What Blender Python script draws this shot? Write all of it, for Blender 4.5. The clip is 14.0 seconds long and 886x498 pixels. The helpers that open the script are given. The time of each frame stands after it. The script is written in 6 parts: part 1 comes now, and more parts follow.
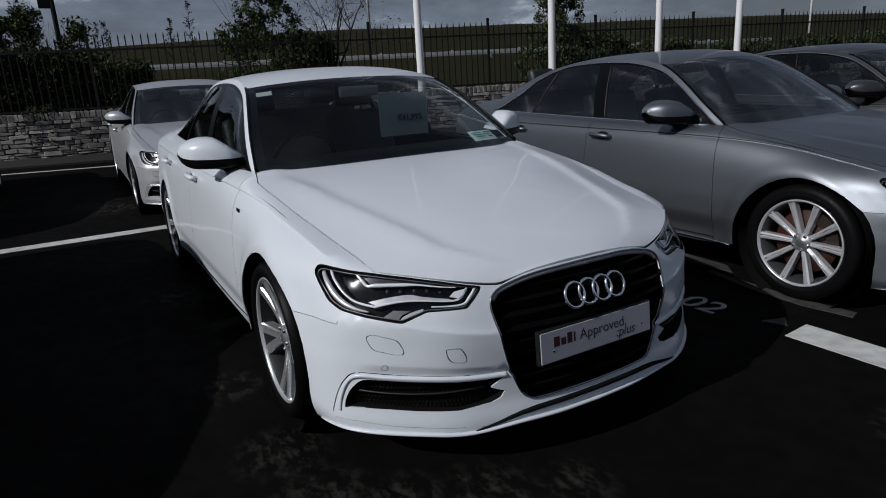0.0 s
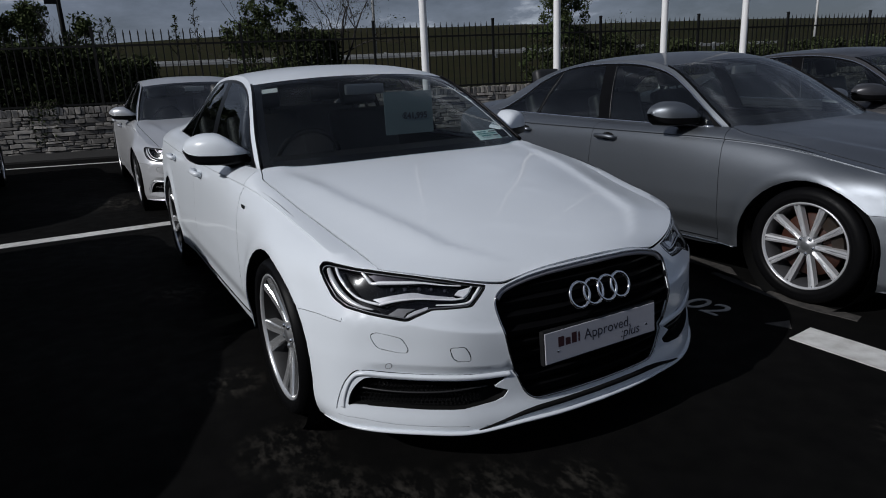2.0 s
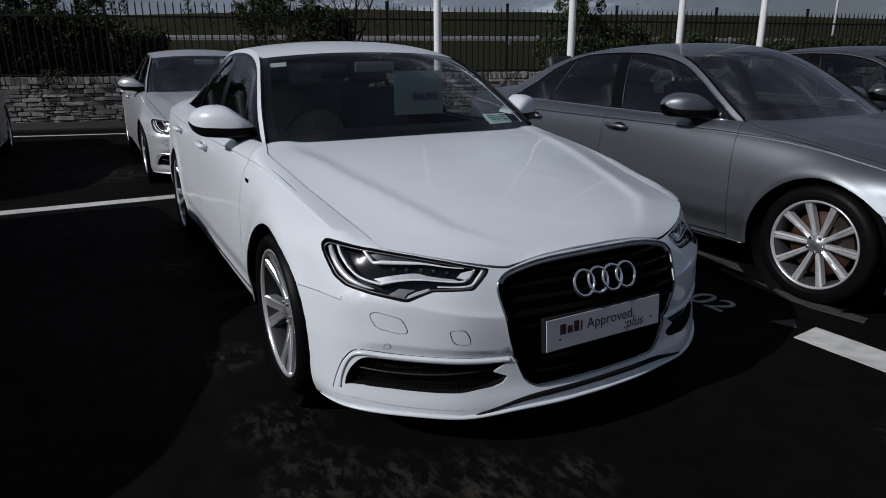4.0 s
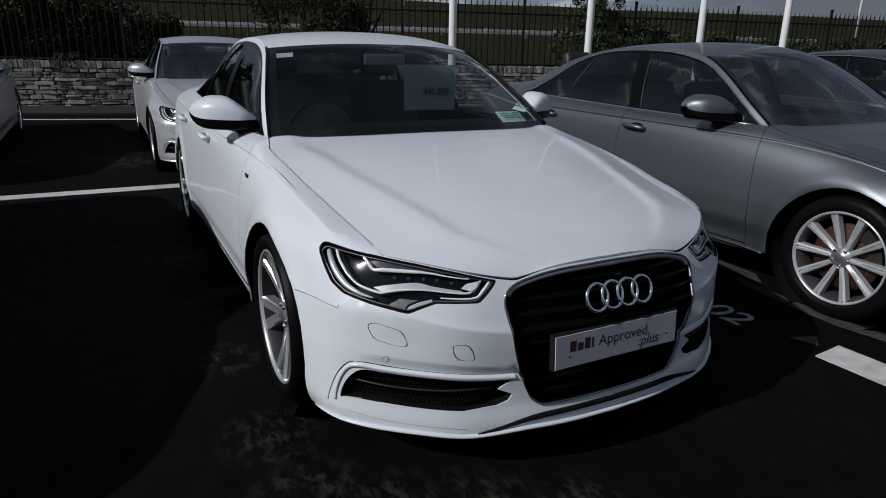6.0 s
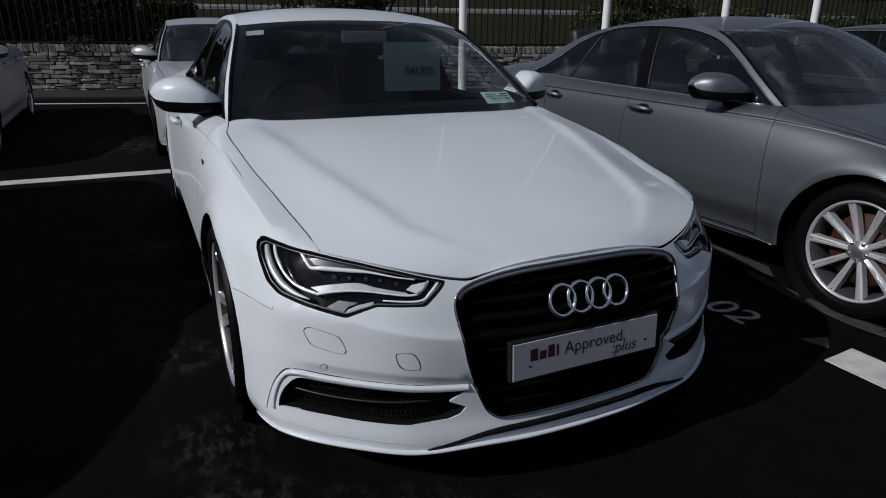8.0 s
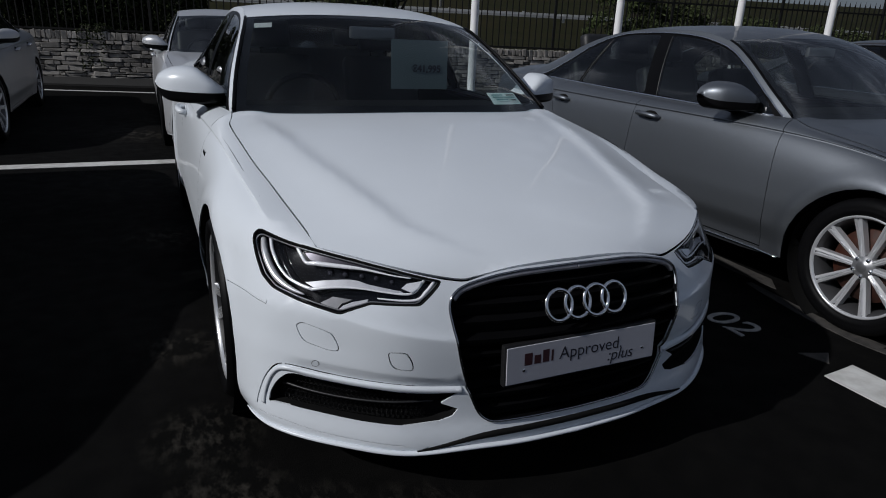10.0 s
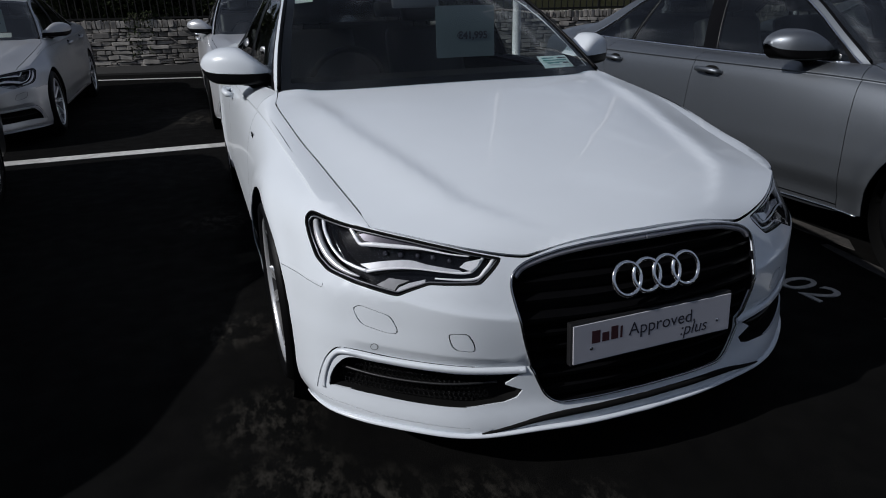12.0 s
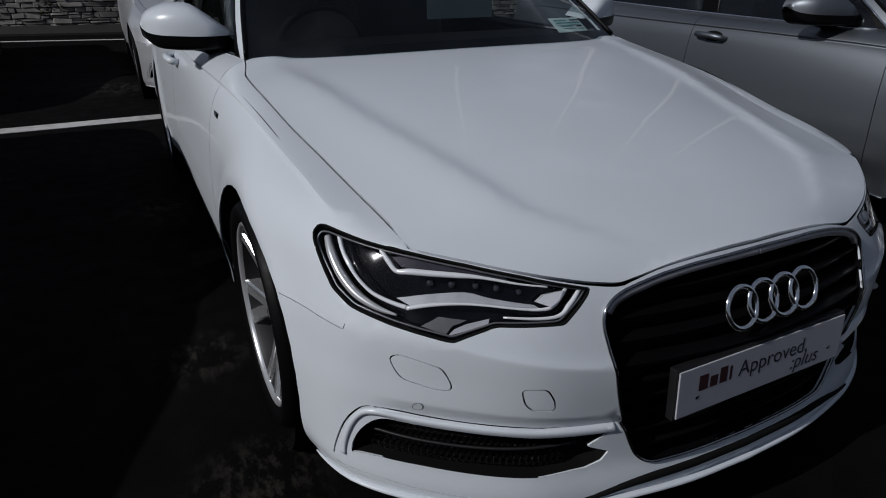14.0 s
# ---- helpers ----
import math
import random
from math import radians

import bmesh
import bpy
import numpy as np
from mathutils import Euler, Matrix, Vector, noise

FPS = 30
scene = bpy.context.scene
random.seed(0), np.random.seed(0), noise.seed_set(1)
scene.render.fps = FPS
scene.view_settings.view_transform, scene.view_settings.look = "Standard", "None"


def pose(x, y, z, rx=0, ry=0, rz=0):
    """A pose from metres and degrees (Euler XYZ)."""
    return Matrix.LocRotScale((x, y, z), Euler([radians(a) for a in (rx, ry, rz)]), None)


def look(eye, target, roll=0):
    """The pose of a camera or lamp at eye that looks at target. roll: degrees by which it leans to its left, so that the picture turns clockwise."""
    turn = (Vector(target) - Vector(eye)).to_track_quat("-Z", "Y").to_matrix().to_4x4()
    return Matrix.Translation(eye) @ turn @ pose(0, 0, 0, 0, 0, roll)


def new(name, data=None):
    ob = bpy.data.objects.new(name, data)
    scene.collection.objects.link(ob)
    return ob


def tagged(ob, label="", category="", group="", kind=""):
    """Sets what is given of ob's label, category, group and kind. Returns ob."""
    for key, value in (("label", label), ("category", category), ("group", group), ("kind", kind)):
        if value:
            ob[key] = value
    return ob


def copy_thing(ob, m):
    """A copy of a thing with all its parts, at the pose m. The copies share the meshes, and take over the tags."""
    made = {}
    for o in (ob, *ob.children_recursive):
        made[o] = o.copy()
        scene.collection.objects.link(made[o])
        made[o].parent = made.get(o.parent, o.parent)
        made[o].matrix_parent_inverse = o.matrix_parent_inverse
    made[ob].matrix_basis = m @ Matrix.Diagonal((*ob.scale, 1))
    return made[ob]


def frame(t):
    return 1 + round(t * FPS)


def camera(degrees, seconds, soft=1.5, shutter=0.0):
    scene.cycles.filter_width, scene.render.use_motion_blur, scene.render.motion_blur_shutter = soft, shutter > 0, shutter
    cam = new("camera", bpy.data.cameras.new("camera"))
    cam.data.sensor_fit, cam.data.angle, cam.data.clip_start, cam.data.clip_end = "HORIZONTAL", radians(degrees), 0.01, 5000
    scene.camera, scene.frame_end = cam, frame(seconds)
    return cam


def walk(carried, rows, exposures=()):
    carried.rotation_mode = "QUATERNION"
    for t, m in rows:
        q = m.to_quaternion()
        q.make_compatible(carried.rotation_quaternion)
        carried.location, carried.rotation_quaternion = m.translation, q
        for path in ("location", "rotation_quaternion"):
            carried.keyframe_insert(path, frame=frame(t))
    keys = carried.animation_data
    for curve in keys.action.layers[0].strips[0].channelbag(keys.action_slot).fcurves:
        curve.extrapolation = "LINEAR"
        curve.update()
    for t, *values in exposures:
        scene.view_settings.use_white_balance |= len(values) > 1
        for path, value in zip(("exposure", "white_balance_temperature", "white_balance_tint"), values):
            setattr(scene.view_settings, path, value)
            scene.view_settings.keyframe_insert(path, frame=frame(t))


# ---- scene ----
cam = camera(70.0, 14.0, soft=1.0)
PATH = [
    (0, (-1.5, -1.539, 1.327), (-0.547, 0.141, 0.805), -3.3),
    (0.5, (-1.495, -1.536, 1.322), (-0.536, 0.131, 0.774), -1.5),
    (1, (-1.496, -1.537, 1.329), (-0.566, 0.153, 0.8), -2.8),
    (1.5, (-1.501, -1.542, 1.329), (-0.537, 0.135, 0.818), -1.3),
    (2, (-1.509, -1.532, 1.322), (-0.562, 0.15, 0.8), -2.7),
    (4.5, (-1.49, -1.493, 1.295), (-0.577, 0.194, 0.73), 0.3),
    (5, (-1.487, -1.469, 1.304), (-0.618, 0.242, 0.743), 0.1),
    (5.5, (-1.462, -1.436, 1.281), (-0.624, 0.266, 0.646), 0.5),
    (6, (-1.414, -1.395, 1.307), (-0.516, 0.294, 0.722), 1.0),
    (6.5, (-1.346, -1.325, 1.312), (-0.379, 0.32, 0.711), 1.0),
    (7, (-1.226, -1.308, 1.287), (-0.359, 0.371, 0.632), 0.7),
    (9.5, (-1.08, -1.316, 1.279), (-0.29, 0.422, 0.684), 0.6),
    (10, (-1.086, -1.303, 1.275), (-0.282, 0.415, 0.641), 2.5),
    (10.5, (-1.079, -1.296, 1.283), (-0.213, 0.398, 0.666), 1.1),
    (11, (-1.061, -1.296, 1.278), (-0.225, 0.396, 0.615), 0.6),
    (11.5, (-1.062, -1.29, 1.272), (-0.342, 0.438, 0.567), 0.6),
    (12, (-1.077, -1.222, 1.263), (-0.427, 0.526, 0.542), -1.3),
    (12.5, (-1.132, -1.069, 1.25), (-0.493, 0.692, 0.549), -0.8),
    (13, (-1.188, -0.961, 1.278), (-0.441, 0.742, 0.542), -0.3),
    (13.5, (-1.214, -0.874, 1.27), (-0.421, 0.807, 0.53), 0.6),
    (14, (-1.153, -0.704, 1.224), (-0.337, 0.927, 0.404), -0.2),
]
walk(cam, [(t, look(eye, target, roll)) for t, eye, target, roll in PATH], [(t, stops, 6080, 11) for t, stops in ((0, -0.03), (5, 0.0), (5.5, 0.06), (6.5, 0.0), (7, 0.0), (9.5, -0.13), (10.5, 0.0), (11, -0.04), (11.5, 0.12), (12, 0.14), (12.5, -0.08), (13, -0.08), (13.5, -0.36), (14, -0.40))])

# ---- world, sun, exposure ----
SUN_AZ, SUN_EL = radians(-92), radians(34.5)
sun_dir = Vector((math.sin(SUN_AZ) * math.cos(SUN_EL), math.cos(SUN_AZ) * math.cos(SUN_EL), math.sin(SUN_EL)))
sun = new("sun", bpy.data.lights.new("sun", "SUN"))
sun.data.energy, sun.data.angle, sun.data.color = 3.05, radians(0.6), (1.0, 0.96, 0.9)
sun.matrix_world = look(sun_dir * 50, (0, 0, 0))
scene.view_settings.exposure = 0.0


def sky_world():
    w = bpy.data.worlds.new("world")
    w.use_nodes = True
    nt = w.node_tree
    nt.nodes.clear()
    out = nt.nodes.new("ShaderNodeOutputWorld")
    bg = nt.nodes.new("ShaderNodeBackground")
    sky = nt.nodes.new("ShaderNodeTexSky")
    sky.sky_type, sky.sun_disc = "NISHITA", False
    sky.sun_elevation, sky.sun_rotation = SUN_EL, SUN_AZ
    co = nt.nodes.new("ShaderNodeTexCoord")
    mp = nt.nodes.new("ShaderNodeMapping")
    mp.inputs["Scale"].default_value = (1.6, 1.6, 4.5)
    nz = nt.nodes.new("ShaderNodeTexNoise")
    nz.inputs["Scale"].default_value, nz.inputs["Detail"].default_value = 2.2, 7
    nz.inputs["Roughness"].default_value = 0.62
    ramp = nt.nodes.new("ShaderNodeValToRGB")
    e = ramp.color_ramp.elements
    e[0].position, e[0].color = 0.40, (0.80, 0.89, 1.12, 1)
    e[1].position, e[1].color = 0.72, (7.0, 7.3, 7.8, 1)
    mid = ramp.color_ramp.elements.new(0.57)
    mid.color = (1.50, 1.67, 2.08, 1)
    mix = nt.nodes.new("ShaderNodeMix")
    mix.data_type = "RGBA"
    mix.inputs["Factor"].default_value = 0.90
    L = nt.links.new
    L(co.outputs["Generated"], mp.inputs["Vector"])
    L(mp.outputs["Vector"], nz.inputs["Vector"])
    L(nz.outputs["Fac"], ramp.inputs["Fac"])
    L(sky.outputs["Color"], mix.inputs["A"])
    L(ramp.outputs["Color"], mix.inputs["B"])
    L(mix.outputs["Result"], bg.inputs["Color"])
    bg.inputs["Strength"].default_value = 0.092
    L(bg.outputs["Background"], out.inputs["Surface"])
    scene.world = w


sky_world()


# ---- materials ----
def mat(name, color, rough=0.5, metal=0.0, coat=0.0, vary=0.0, scale=20.0, bump=0.0, bump_scale=None, color2=None, spread=0.0, spec=0.5, coat_rough=0.03, obj_random=0.0, island_random=0.0):
    """Principled surface: colour varied by noise at two scales, optional relief and per-piece variation."""
    m = bpy.data.materials.new(name)
    m.use_nodes = True
    nt = m.node_tree
    b = nt.nodes["Principled BSDF"]
    L = nt.links.new
    b.inputs["Roughness"].default_value, b.inputs["Metallic"].default_value = rough, metal
    b.inputs["Coat Weight"].default_value, b.inputs["Coat Roughness"].default_value = coat, coat_rough
    b.inputs["Specular IOR Level"].default_value = spec
    b.inputs["Base Color"].default_value = (*color, 1)
    co = nt.nodes.new("ShaderNodeTexCoord")
    if vary or color2:
        c2 = color2 or tuple(c * (1 - vary) for c in color)
        n1, n2 = nt.nodes.new("ShaderNodeTexNoise"), nt.nodes.new("ShaderNodeTexNoise")
        n1.inputs["Scale"].default_value, n1.inputs["Detail"].default_value = scale, 6
        n2.inputs["Scale"].default_value, n2.inputs["Detail"].default_value = scale * 0.11, 4
        L(co.outputs["Object"], n1.inputs["Vector"])
        L(co.outputs["Object"], n2.inputs["Vector"])
        add = nt.nodes.new("ShaderNodeMath")
        add.operation = "MULTIPLY_ADD"
        add.inputs[1].default_value = 0.55
        L(n1.outputs["Fac"], add.inputs[0])
        half = nt.nodes.new("ShaderNodeMath")
        half.operation = "MULTIPLY"
        half.inputs[1].default_value = 0.45
        L(n2.outputs["Fac"], half.inputs[0])
        L(half.outputs[0], add.inputs[2])
        rp = nt.nodes.new("ShaderNodeMapRange")
        rp.inputs["From Min"].default_value, rp.inputs["From Max"].default_value = 0.36, 0.64
        L(add.outputs[0], rp.inputs["Value"])
        mx = nt.nodes.new("ShaderNodeMix")
        mx.data_type = "RGBA"
        mx.inputs["A"].default_value, mx.inputs["B"].default_value = (*color, 1), (*c2, 1)
        L(rp.outputs["Result"], mx.inputs["Factor"])
        last = mx.outputs["Result"]
        if obj_random or island_random:
            if obj_random:
                src = nt.nodes.new("ShaderNodeObjectInfo").outputs["Random"]
            else:
                src = nt.nodes.new("ShaderNodeNewGeometry").outputs["Random Per Island"]
            k = obj_random or island_random
            r2 = nt.nodes.new("ShaderNodeMapRange")
            r2.inputs["To Min"].default_value, r2.inputs["To Max"].default_value = 1 - k, 1 + k
            L(src, r2.inputs["Value"])
            mu = nt.nodes.new("ShaderNodeVectorMath")
            mu.operation = "SCALE"
            L(last, mu.inputs[0])
            L(r2.outputs["Result"], mu.inputs["Scale"])
            last = mu.outputs["Vector"]
        L(last, b.inputs["Base Color"])
        if spread:
            rr = nt.nodes.new("ShaderNodeMapRange")
            rr.inputs["To Min"].default_value, rr.inputs["To Max"].default_value = max(0.02, rough - spread), min(1, rough + spread)
            L(rp.outputs["Result"], rr.inputs["Value"])
            L(rr.outputs["Result"], b.inputs["Roughness"])
    if bump:
        nb = nt.nodes.new("ShaderNodeTexNoise")
        nb.inputs["Scale"].default_value, nb.inputs["Detail"].default_value = bump_scale or scale * 2, 5
        L(co.outputs["Object"], nb.inputs["Vector"])
        bp = nt.nodes.new("ShaderNodeBump")
        bp.inputs["Strength"].default_value, bp.inputs["Distance"].default_value = bump, 0.01
        L(nb.outputs["Fac"], bp.inputs["Height"])
        L(bp.outputs["Normal"], b.inputs["Normal"])
    return m


def glass(name, tint=(0.75, 0.8, 0.8), ior=1.45, gloss=0.0):
    """Thin pane: clear sheet whose gloss rises towards grazing angles, alike from both sides."""
    m = bpy.data.materials.new(name)
    m.use_nodes = True
    nt = m.node_tree
    nt.nodes.clear()
    out, mix = nt.nodes.new("ShaderNodeOutputMaterial"), nt.nodes.new("ShaderNodeMixShader")
    tr, gl, lw = nt.nodes.new("ShaderNodeBsdfTransparent"), nt.nodes.new("ShaderNodeBsdfGlossy"), nt.nodes.new("ShaderNodeLayerWeight")
    tr.inputs["Color"].default_value = (*tint, 1)
    gl.inputs["Roughness"].default_value = gloss
    lw.inputs["Blend"].default_value = 0.5
    f0 = ((ior - 1) / (ior + 1)) ** 2
    power, gain = nt.nodes.new("ShaderNodeMath"), nt.nodes.new("ShaderNodeMath")
    power.operation, power.inputs[1].default_value = "POWER", 5.0
    gain.operation, gain.inputs[1].default_value, gain.inputs[2].default_value = "MULTIPLY_ADD", 1 - f0, f0
    L = nt.links.new
    L(lw.outputs["Facing"], power.inputs[0])
    L(power.outputs[0], gain.inputs[0])
    L(gain.outputs[0], mix.inputs[0])
    L(tr.outputs[0], mix.inputs[1])
    L(gl.outputs[0], mix.inputs[2])
    L(mix.outputs[0], out.inputs["Surface"])
    return m


def car_paint(name, color, metal=0.0, rough=0.35, flake=0.0):
    m = mat(name, color, rough=rough, metal=metal, coat=0.42, vary=0.05, scale=3.0, coat_rough=0.02)
    if flake:
        nt = m.node_tree
        b = nt.nodes["Principled BSDF"]
        co = nt.nodes.new("ShaderNodeTexCoord")
        v = nt.nodes.new("ShaderNodeTexVoronoi")
        v.inputs["Scale"].default_value = 900
        bp = nt.nodes.new("ShaderNodeBump")
        bp.inputs["Strength"].default_value, bp.inputs["Distance"].default_value = flake, 0.002
        nt.links.new(co.outputs["Object"], v.inputs["Vector"])
        nt.links.new(v.outputs["Distance"], bp.inputs["Height"])
        nt.links.new(bp.outputs["Normal"], b.inputs["Normal"])
    return m


M = {}
M["white"] = car_paint("white_paint", (0.665, 0.703, 0.745), rough=0.3)
M["grey"] = car_paint("grey_paint", (0.176, 0.191, 0.211), metal=0.92, rough=0.46, flake=0.05)
M["silver"] = car_paint("silver_paint", (0.60, 0.61, 0.63), metal=0.6, rough=0.32, flake=0.05)
M["pearl"] = car_paint("pearl_paint", (0.42, 0.425, 0.44), metal=0.5, rough=0.35)
M["anthracite"] = car_paint("anthracite_paint", (0.06, 0.06, 0.065), metal=0.6, rough=0.35)
M["black"] = car_paint("black_paint", (0.01, 0.01, 0.012), rough=0.3)
M["gap"] = mat("gap_black", (0.006, 0.006, 0.006), rough=0.9, spec=0.1)
M["plastic"] = mat("black_plastic", (0.012, 0.012, 0.013), rough=0.45, vary=0.4, scale=40, bump=0.1, bump_scale=300)
M["gloss_black"] = mat("gloss_black", (0.005, 0.005, 0.006), spec=0.14, rough=0.18, vary=0.3, scale=10)
M["trim_black"] = mat("trim_black", (0.004, 0.004, 0.0045), spec=0.08, rough=0.3, vary=0.3, scale=10)
M["rubber"] = mat("tyre_rubber", (0.0045, 0.0045, 0.005), spec=0.07, rough=0.45, vary=0.4, scale=30, spread=0.08, bump=0.08, bump_scale=160)
M["chrome"] = mat("chrome", (0.82, 0.83, 0.85), rough=0.12, metal=1.0, vary=0.06, scale=20)
M["alloy"] = mat("alloy_silver", (0.68, 0.69, 0.71), rough=0.28, metal=0.6, vary=0.08, scale=15, coat=0.5)
M["wheel_silver"] = mat("wheel_silver", (0.60, 0.61, 0.62), rough=0.22, metal=0.75, vary=0.08, scale=15, coat=0.5)
M["satin"] = mat("satin_grey", (0.22, 0.225, 0.235), rough=0.3, metal=0.7, vary=0.1, scale=10)
M["band_grey"] = mat("band_grey", (0.34, 0.335, 0.36), rough=0.35, metal=0.5, vary=0.1, scale=10)
M["guide"] = mat("window_guide_grey", (0.06, 0.06, 0.063), rough=0.45, metal=0.3, vary=0.2, scale=12)
M["dark_chrome"] = mat("dark_chrome", (0.36, 0.365, 0.38), rough=0.15, metal=1.0, vary=0.1, scale=15)
M["alloy_shaded"] = mat("alloy_shadow", (0.10, 0.10, 0.105), rough=0.45, metal=0.6, vary=0.2, scale=15)
M["wheel_shadow"] = mat("wheel_shadow", (0.02, 0.02, 0.021), rough=0.5, metal=0.3, vary=0.3, scale=15)
M["iron"] = mat("brake_iron", (0.07, 0.068, 0.065), rough=0.45, metal=0.8, color2=(0.07, 0.045, 0.03), scale=25)
M["rust"] = mat("rusty_disc", (0.055, 0.014, 0.006), rough=0.6, metal=0.2, color2=(0.02, 0.010, 0.007), scale=30)
M["wheel_hub"] = mat("wheel_hub_silver", (0.30, 0.305, 0.315), rough=0.38, metal=0.7, vary=0.15, scale=20)
M["screen"] = glass("windscreen_glass", (0.80, 0.85, 0.86), 1.45)
M["pale_screen"] = glass("pale_screen_glass", (0.86, 0.91, 0.88), 2.1)
M["side_glass"] = glass("side_glass", (0.46, 0.50, 0.49), 1.85)
M["dark_glass"] = glass("dark_side_glass", (0.60, 0.64, 0.64), 1.6)
M["tinted"] = glass("tinted_glass", (0.10, 0.11, 0.12), 1.42)
M["lens"] = glass("lamp_lens", (0.96, 0.97, 0.98), 1.25)
M["lamp_black"] = mat("lamp_black", (0.008, 0.007, 0.009), rough=0.45, spec=0.15, vary=0.4, scale=30)
M["lamp_white"] = mat("lamp_white", (0.80, 0.80, 0.82), rough=0.3, vary=0.06, scale=30)
M["lamp_inner"] = mat("lamp_inner", (0.005, 0.005, 0.007), rough=0.13, metal=0.1, spec=0.3, vary=0.6, scale=22)
M["lamp_purple"] = mat("lamp_reflector", (0.10, 0.092, 0.11), rough=0.2, metal=0.6, vary=0.5, scale=28)
M["projector"] = mat("projector_lens", (0.035, 0.035, 0.045), rough=0.08, spec=0.6, vary=0.3, scale=30)
M["lamp_grey"] = mat("lamp_grey", (0.78, 0.77, 0.78), rough=0.24, metal=0.45, vary=0.2, scale=30)
M["lamp_satin"] = mat("lamp_satin", (0.62, 0.62, 0.65), rough=0.35, metal=0.25, vary=0.3, scale=25)
M["lamp_dim"] = mat("lamp_dim", (0.20, 0.20, 0.21), rough=0.35, metal=0.5, vary=0.3, scale=25)
M["drl"] = mat("daylight_strip", (0.90, 0.90, 0.92), rough=0.18, metal=0.15, vary=0.05, scale=40)
M["plate"] = mat("plate_white", (0.43, 0.43, 0.47), rough=0.35, vary=0.06, scale=8)
M["ink"] = mat("ink_dark", (0.02, 0.02, 0.03), rough=0.6, vary=0.2)
M["ink_teal"] = mat("ink_teal", (0.10, 0.30, 0.30), rough=0.6, vary=0.2)
M["ink_red"] = mat("ink_red", (0.045, 0.010, 0.014), rough=0.6, vary=0.2)
M["seat"] = mat("seat_leather", (0.018, 0.018, 0.02), rough=0.5, vary=0.4, scale=25, bump=0.2, bump_scale=150)
M["dash"] = mat("dash_plastic", (0.007, 0.007, 0.008), rough=0.7, spec=0.1, vary=0.3, scale=30, bump=0.1, bump_scale=250)
M["paper"] = mat("price_paper", (0.13, 0.17, 0.175), rough=0.7, vary=0.08, scale=6)
M["paper_green"] = mat("disc_paper", (0.86, 0.90, 0.88), rough=0.6, color2=(0.55, 0.74, 0.68), scale=20)
M["sticker"] = mat("sticker_white", (0.48, 0.49, 0.48), rough=0.5, vary=0.1, scale=30)


# ---- mesh helpers ----
def mesh(name, verts, faces, material, smooth=True):
    me = bpy.data.meshes.new(name)
    me.from_pydata([tuple(map(float, v[:3])) for v in verts], [], faces)
    if smooth:
        me.polygons.foreach_set("use_smooth", [True] * len(me.polygons))
    me.materials.append(material)
    me.update()
    if smooth and len(verts) and len(verts[0]) == 6:
        me.normals_split_custom_set_from_vertices([tuple(map(float, v[3:])) for v in verts])
    return me


def put(name, verts, faces, material, parent=None, label="", smooth=True):
    ob = new(name, mesh(name, verts, faces, material, smooth))
    ob.parent = parent
    if label:
        tagged(ob, label)
    return ob


def part(name, bm, material, parent=None, label="", smooth=False):
    me = bpy.data.meshes.new(name)
    bm.normal_update()
    bm.to_mesh(me)
    bm.free()
    if smooth:
        me.polygons.foreach_set("use_smooth", [True] * len(me.polygons))
    me.materials.append(material)
    ob = new(name, me)
    ob.parent = parent
    if label:
        tagged(ob, label)
    return ob


def empty(name, m=None, label="", category="", group="", kind=""):
    ob = new(name)
    ob.empty_display_size = 0.2
    if m is not None:
        ob.matrix_basis = m
    return tagged(ob, label, category, group, kind)


def box(bm, x0, x1, y0, y1, z0, z1, bevel=0.0, m=None):
    r = bmesh.ops.create_cube(bm, size=1.0)
    vs = r["verts"]
    bmesh.ops.scale(bm, vec=(x1 - x0, y1 - y0, z1 - z0), verts=vs)
    bmesh.ops.translate(bm, vec=((x0 + x1) / 2, (y0 + y1) / 2, (z0 + z1) / 2), verts=vs)
    if bevel:
        es = list({e for v in vs for e in v.link_edges})
        rb = bmesh.ops.bevel(bm, geom=es, offset=bevel, segments=2, affect="EDGES", profile=0.7)
        vs = list({v for f_ in rb["faces"] for v in f_.verts} | {v for v in vs if v.is_valid})
    if m is not None:
        bmesh.ops.transform(bm, matrix=m, verts=vs)
    return vs


def tube(path, radius, sides=8, closed=False, flat=1.0):
    """Verts and faces of a tube along a polyline; radius may be a list."""
    P = [Vector(p) for p in path]
    n = len(P)
    rs = radius if hasattr(radius, "__len__") else [radius] * n
    verts, faces = [], []
    ref = Vector((0, 0, 1))
    for i, p in enumerate(P):
        a, b = (P[(i - 1) % n], P[(i + 1) % n]) if closed else (P[max(i - 1, 0)], P[min(i + 1, n - 1)])
        d = (b - a).normalized()
        u = d.cross(ref)
        if u.length < 0.05:
            u = d.cross(Vector((0, 1, 0)))
        u.normalize()
        v = u.cross(d)
        for k in range(sides):
            an = 2 * math.pi * k / sides
            verts.append(p + rs[i] * (math.cos(an) * u + flat * math.sin(an) * v))
    for i in range(n if closed else n - 1):
        j = (i + 1) % n
        for k in range(sides):
            k2 = (k + 1) % sides
            faces.append((i * sides + k, i * sides + k2, j * sides + k2, j * sides + k))
    if not closed:
        faces.append(tuple(range(sides))[::-1])
        faces.append(tuple((n - 1) * sides + k for k in range(sides)))
    return verts, faces


